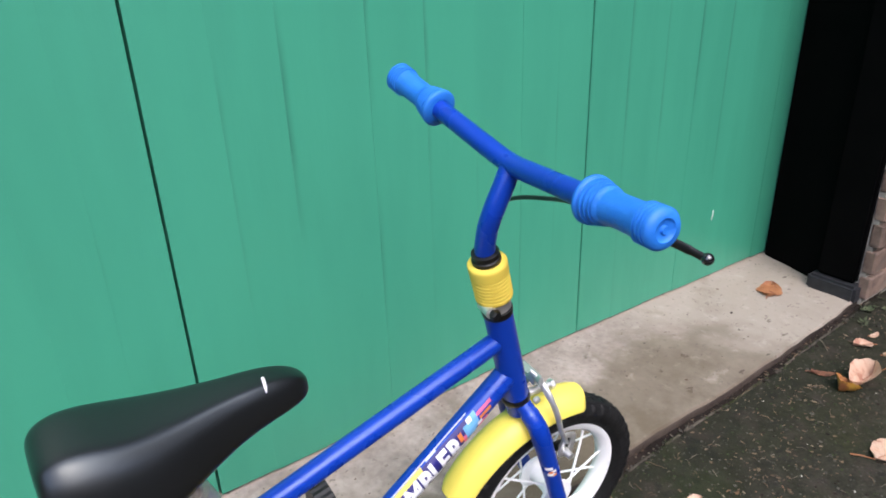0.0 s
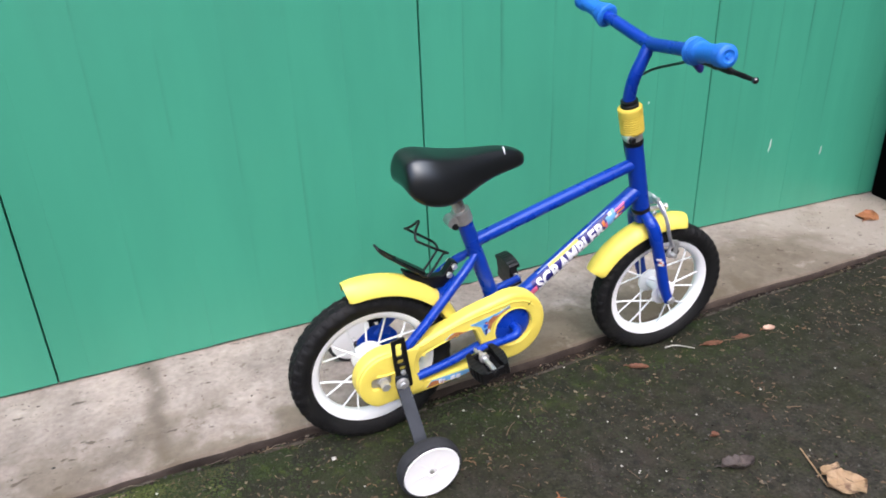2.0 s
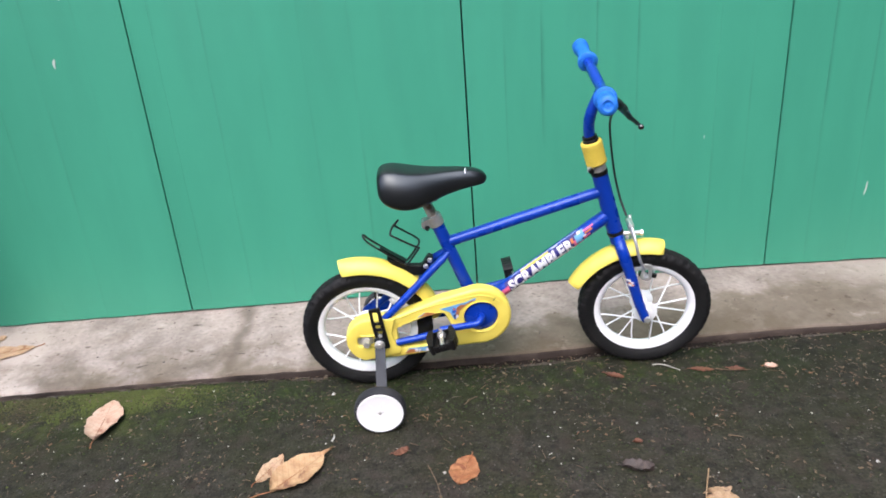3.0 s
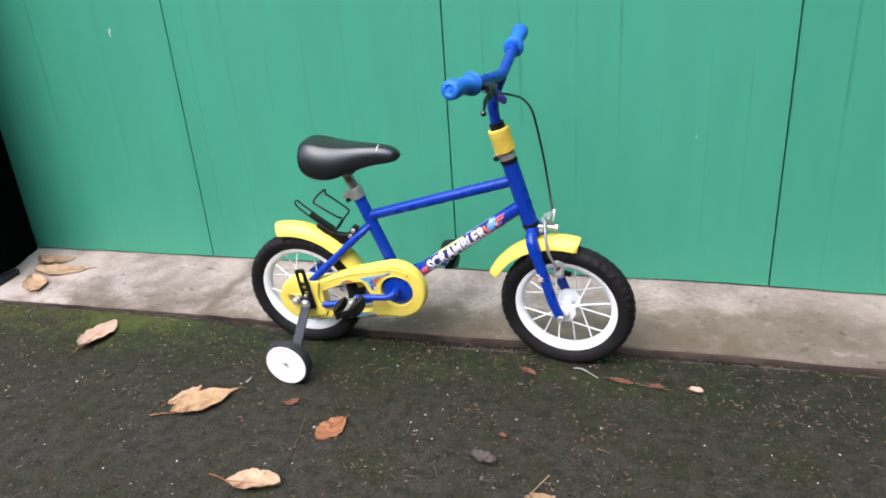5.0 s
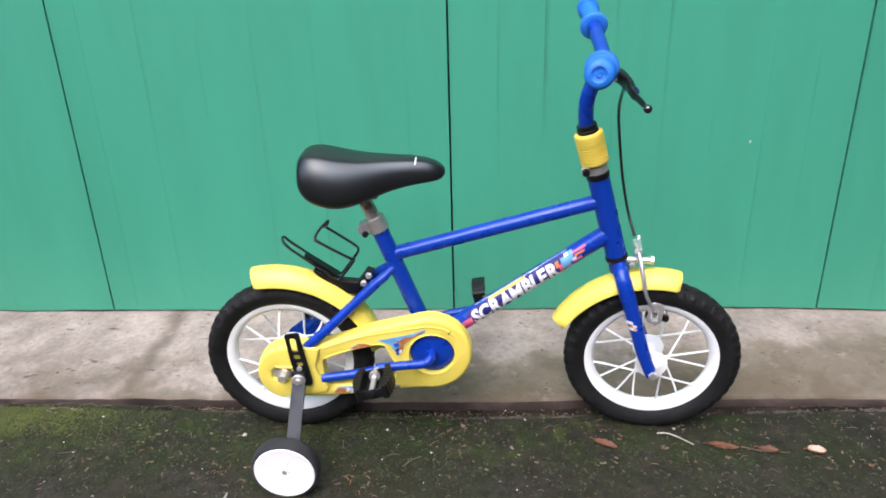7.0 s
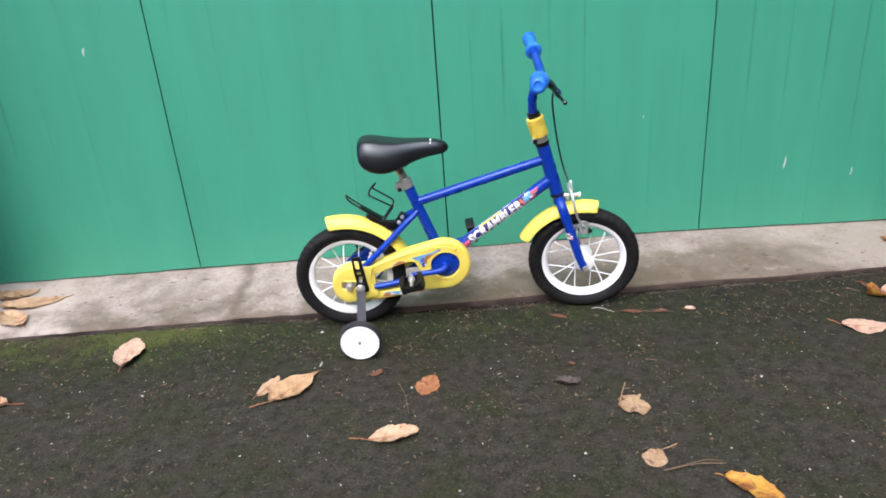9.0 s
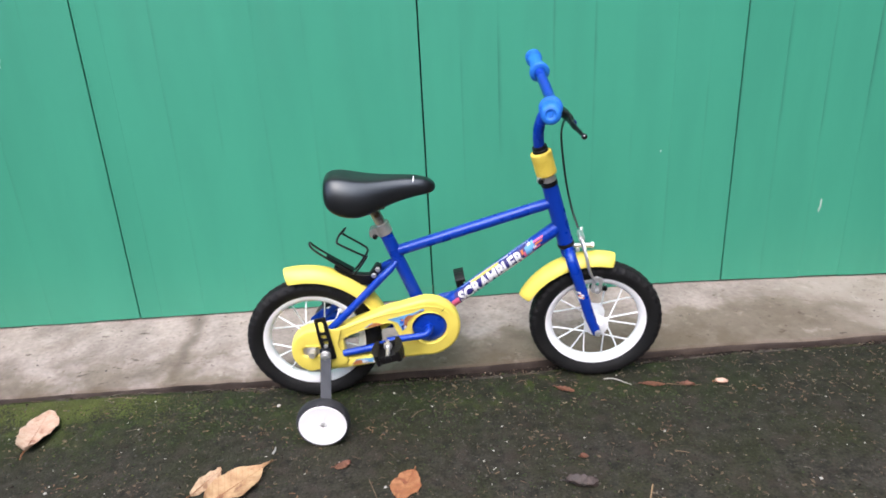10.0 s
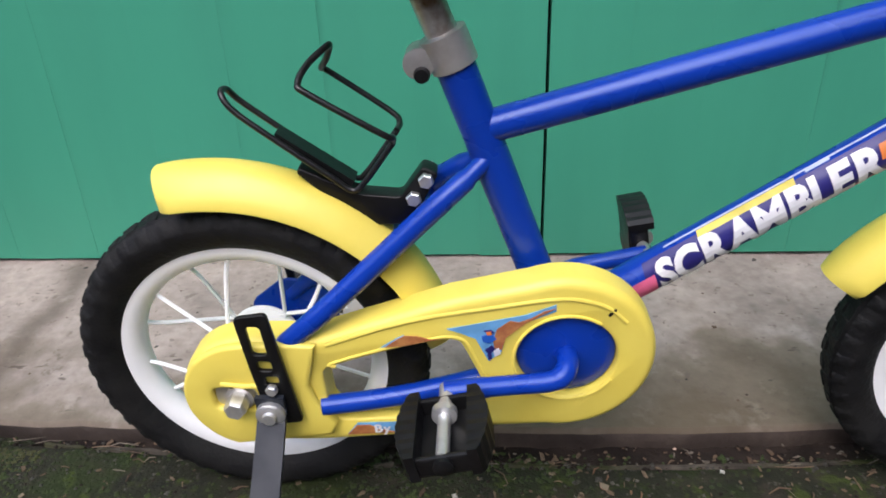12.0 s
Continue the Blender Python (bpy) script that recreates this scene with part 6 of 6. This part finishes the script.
scatter("rusty_shreds", 330, (-0.9, 1.2, 0.10, 0.715), shred(0.004, 0.015, 0.0010), [RUSTY, TWIG, RUSTY, SHRED], "drifts of rust-coloured shredded leaf on the asphalt", "litter", 24, lambda x, y: max(0.0, min(1.0, 2.2 * noise.noise(Vector((x * 7, y * 10, 31))) - 0.25)) * (1.0 if y > 0.4 else 0.35))
scatter("rusty_crumbs", 420, (-0.9, 1.2, 0.10, 0.715), flake(0.0025, 0.0085), [RUSTY, SHRED, FLAKE], "rust-coloured scraps of rotten leaf on the asphalt", "litter", 25, lambda x, y: max(0.0, min(1.0, 2.2 * noise.noise(Vector((x * 7, y * 10, 31))) - 0.25)) * (1.0 if y > 0.4 else 0.35))
scatter("gap_debris", 900, (-1.5, 2.0, 0.700, 0.775), flake(0.0014, 0.0060), [SHRED, DIRT, TWIG, DIRT, STRAW, DIRT], "rotten leaf crumbs lying in the gap below the sill", "litter", 22, lambda x, y: 1.0 if asphalt_edge(x) + 0.003 < y < sill_edge(x) else 0.0)
scatter("edge_crumbs", 2600, (-1.6, 2.0, 0.690, 0.760), pebble(0.0010, 0.0030), [DIRT, STONE, DARK_MOSS], "crumbs of dirt and stone under the sill's edge", "grit", 15, lambda x, y: max(0.0, 1 - abs(y - asphalt_edge(x)) / 0.012))
scatter("edge_straw", 170, (-1.5, 2.0, 0.690, 0.760), shred(0.010, 0.045, 0.0006, True), [STRAW, TWIG, STRAW], "pale straw and root shreds along the asphalt's brink", "litter", 21, lambda x, y: max(0.0, 1 - abs(y + 0.002 - asphalt_edge(x)) / 0.005))

def pit(verts, faces, x, y, r):
    """A flat dark fleck or pit on the face of the sill."""
    q, b, t = r.uniform(0.0006, 0.0020) * (1 + 2 * r.random() ** 8), len(verts), r.uniform(0, 6.28)
    z = 0.029 + (y - EDGE_Y) * 0.062 - sill_drop(x, y) + wobble(x, y, 11, 0.0022) + wobble(x, y, 45, 0.001)
    for k in range(5):
        p = q * r.uniform(0.6, 1.4)
        verts.append((x + p * math.cos(t + k * 1.257), y + p * math.sin(t + k * 1.257), z + 0.0003))
    verts.append((x, y, z + 0.0012))
    for k in range(5):
        faces.append((b + k, b + (k + 1) % 5, b + 5))


scatter("sill_specks", 230, (-1.5, 2.0, 0.79, 1.09), pit, [SHRED, STONE, SHRED, DIRT], "dark specks and crumbs lying on the sill", "grit", 19)

# unseen dark slabs added behind and beside the viewer to block low sky light
BLOCKER = material("dark_sky_blocker", (0.020, 0.030, 0.012), 0.95, second=(0.010, 0.014, 0.007), scale=6, bump=0.8)
for name, size, at in (("wall_south", (18, 0.4, 3.4), (0.4, -5.6, 1.7)), ("wall_far_east", (0.4, 7.0, 7.6), (4.5, -2.4, 3.8)), ("wall_far_west", (0.4, 7.0, 1.7), (-8.2, -2.4, 0.85))):
    tagged(new(name, finish(block(size, at, 0.02), name, BLOCKER)), "unseen dark slab added to block low sky light", "hedge", kind="structure")
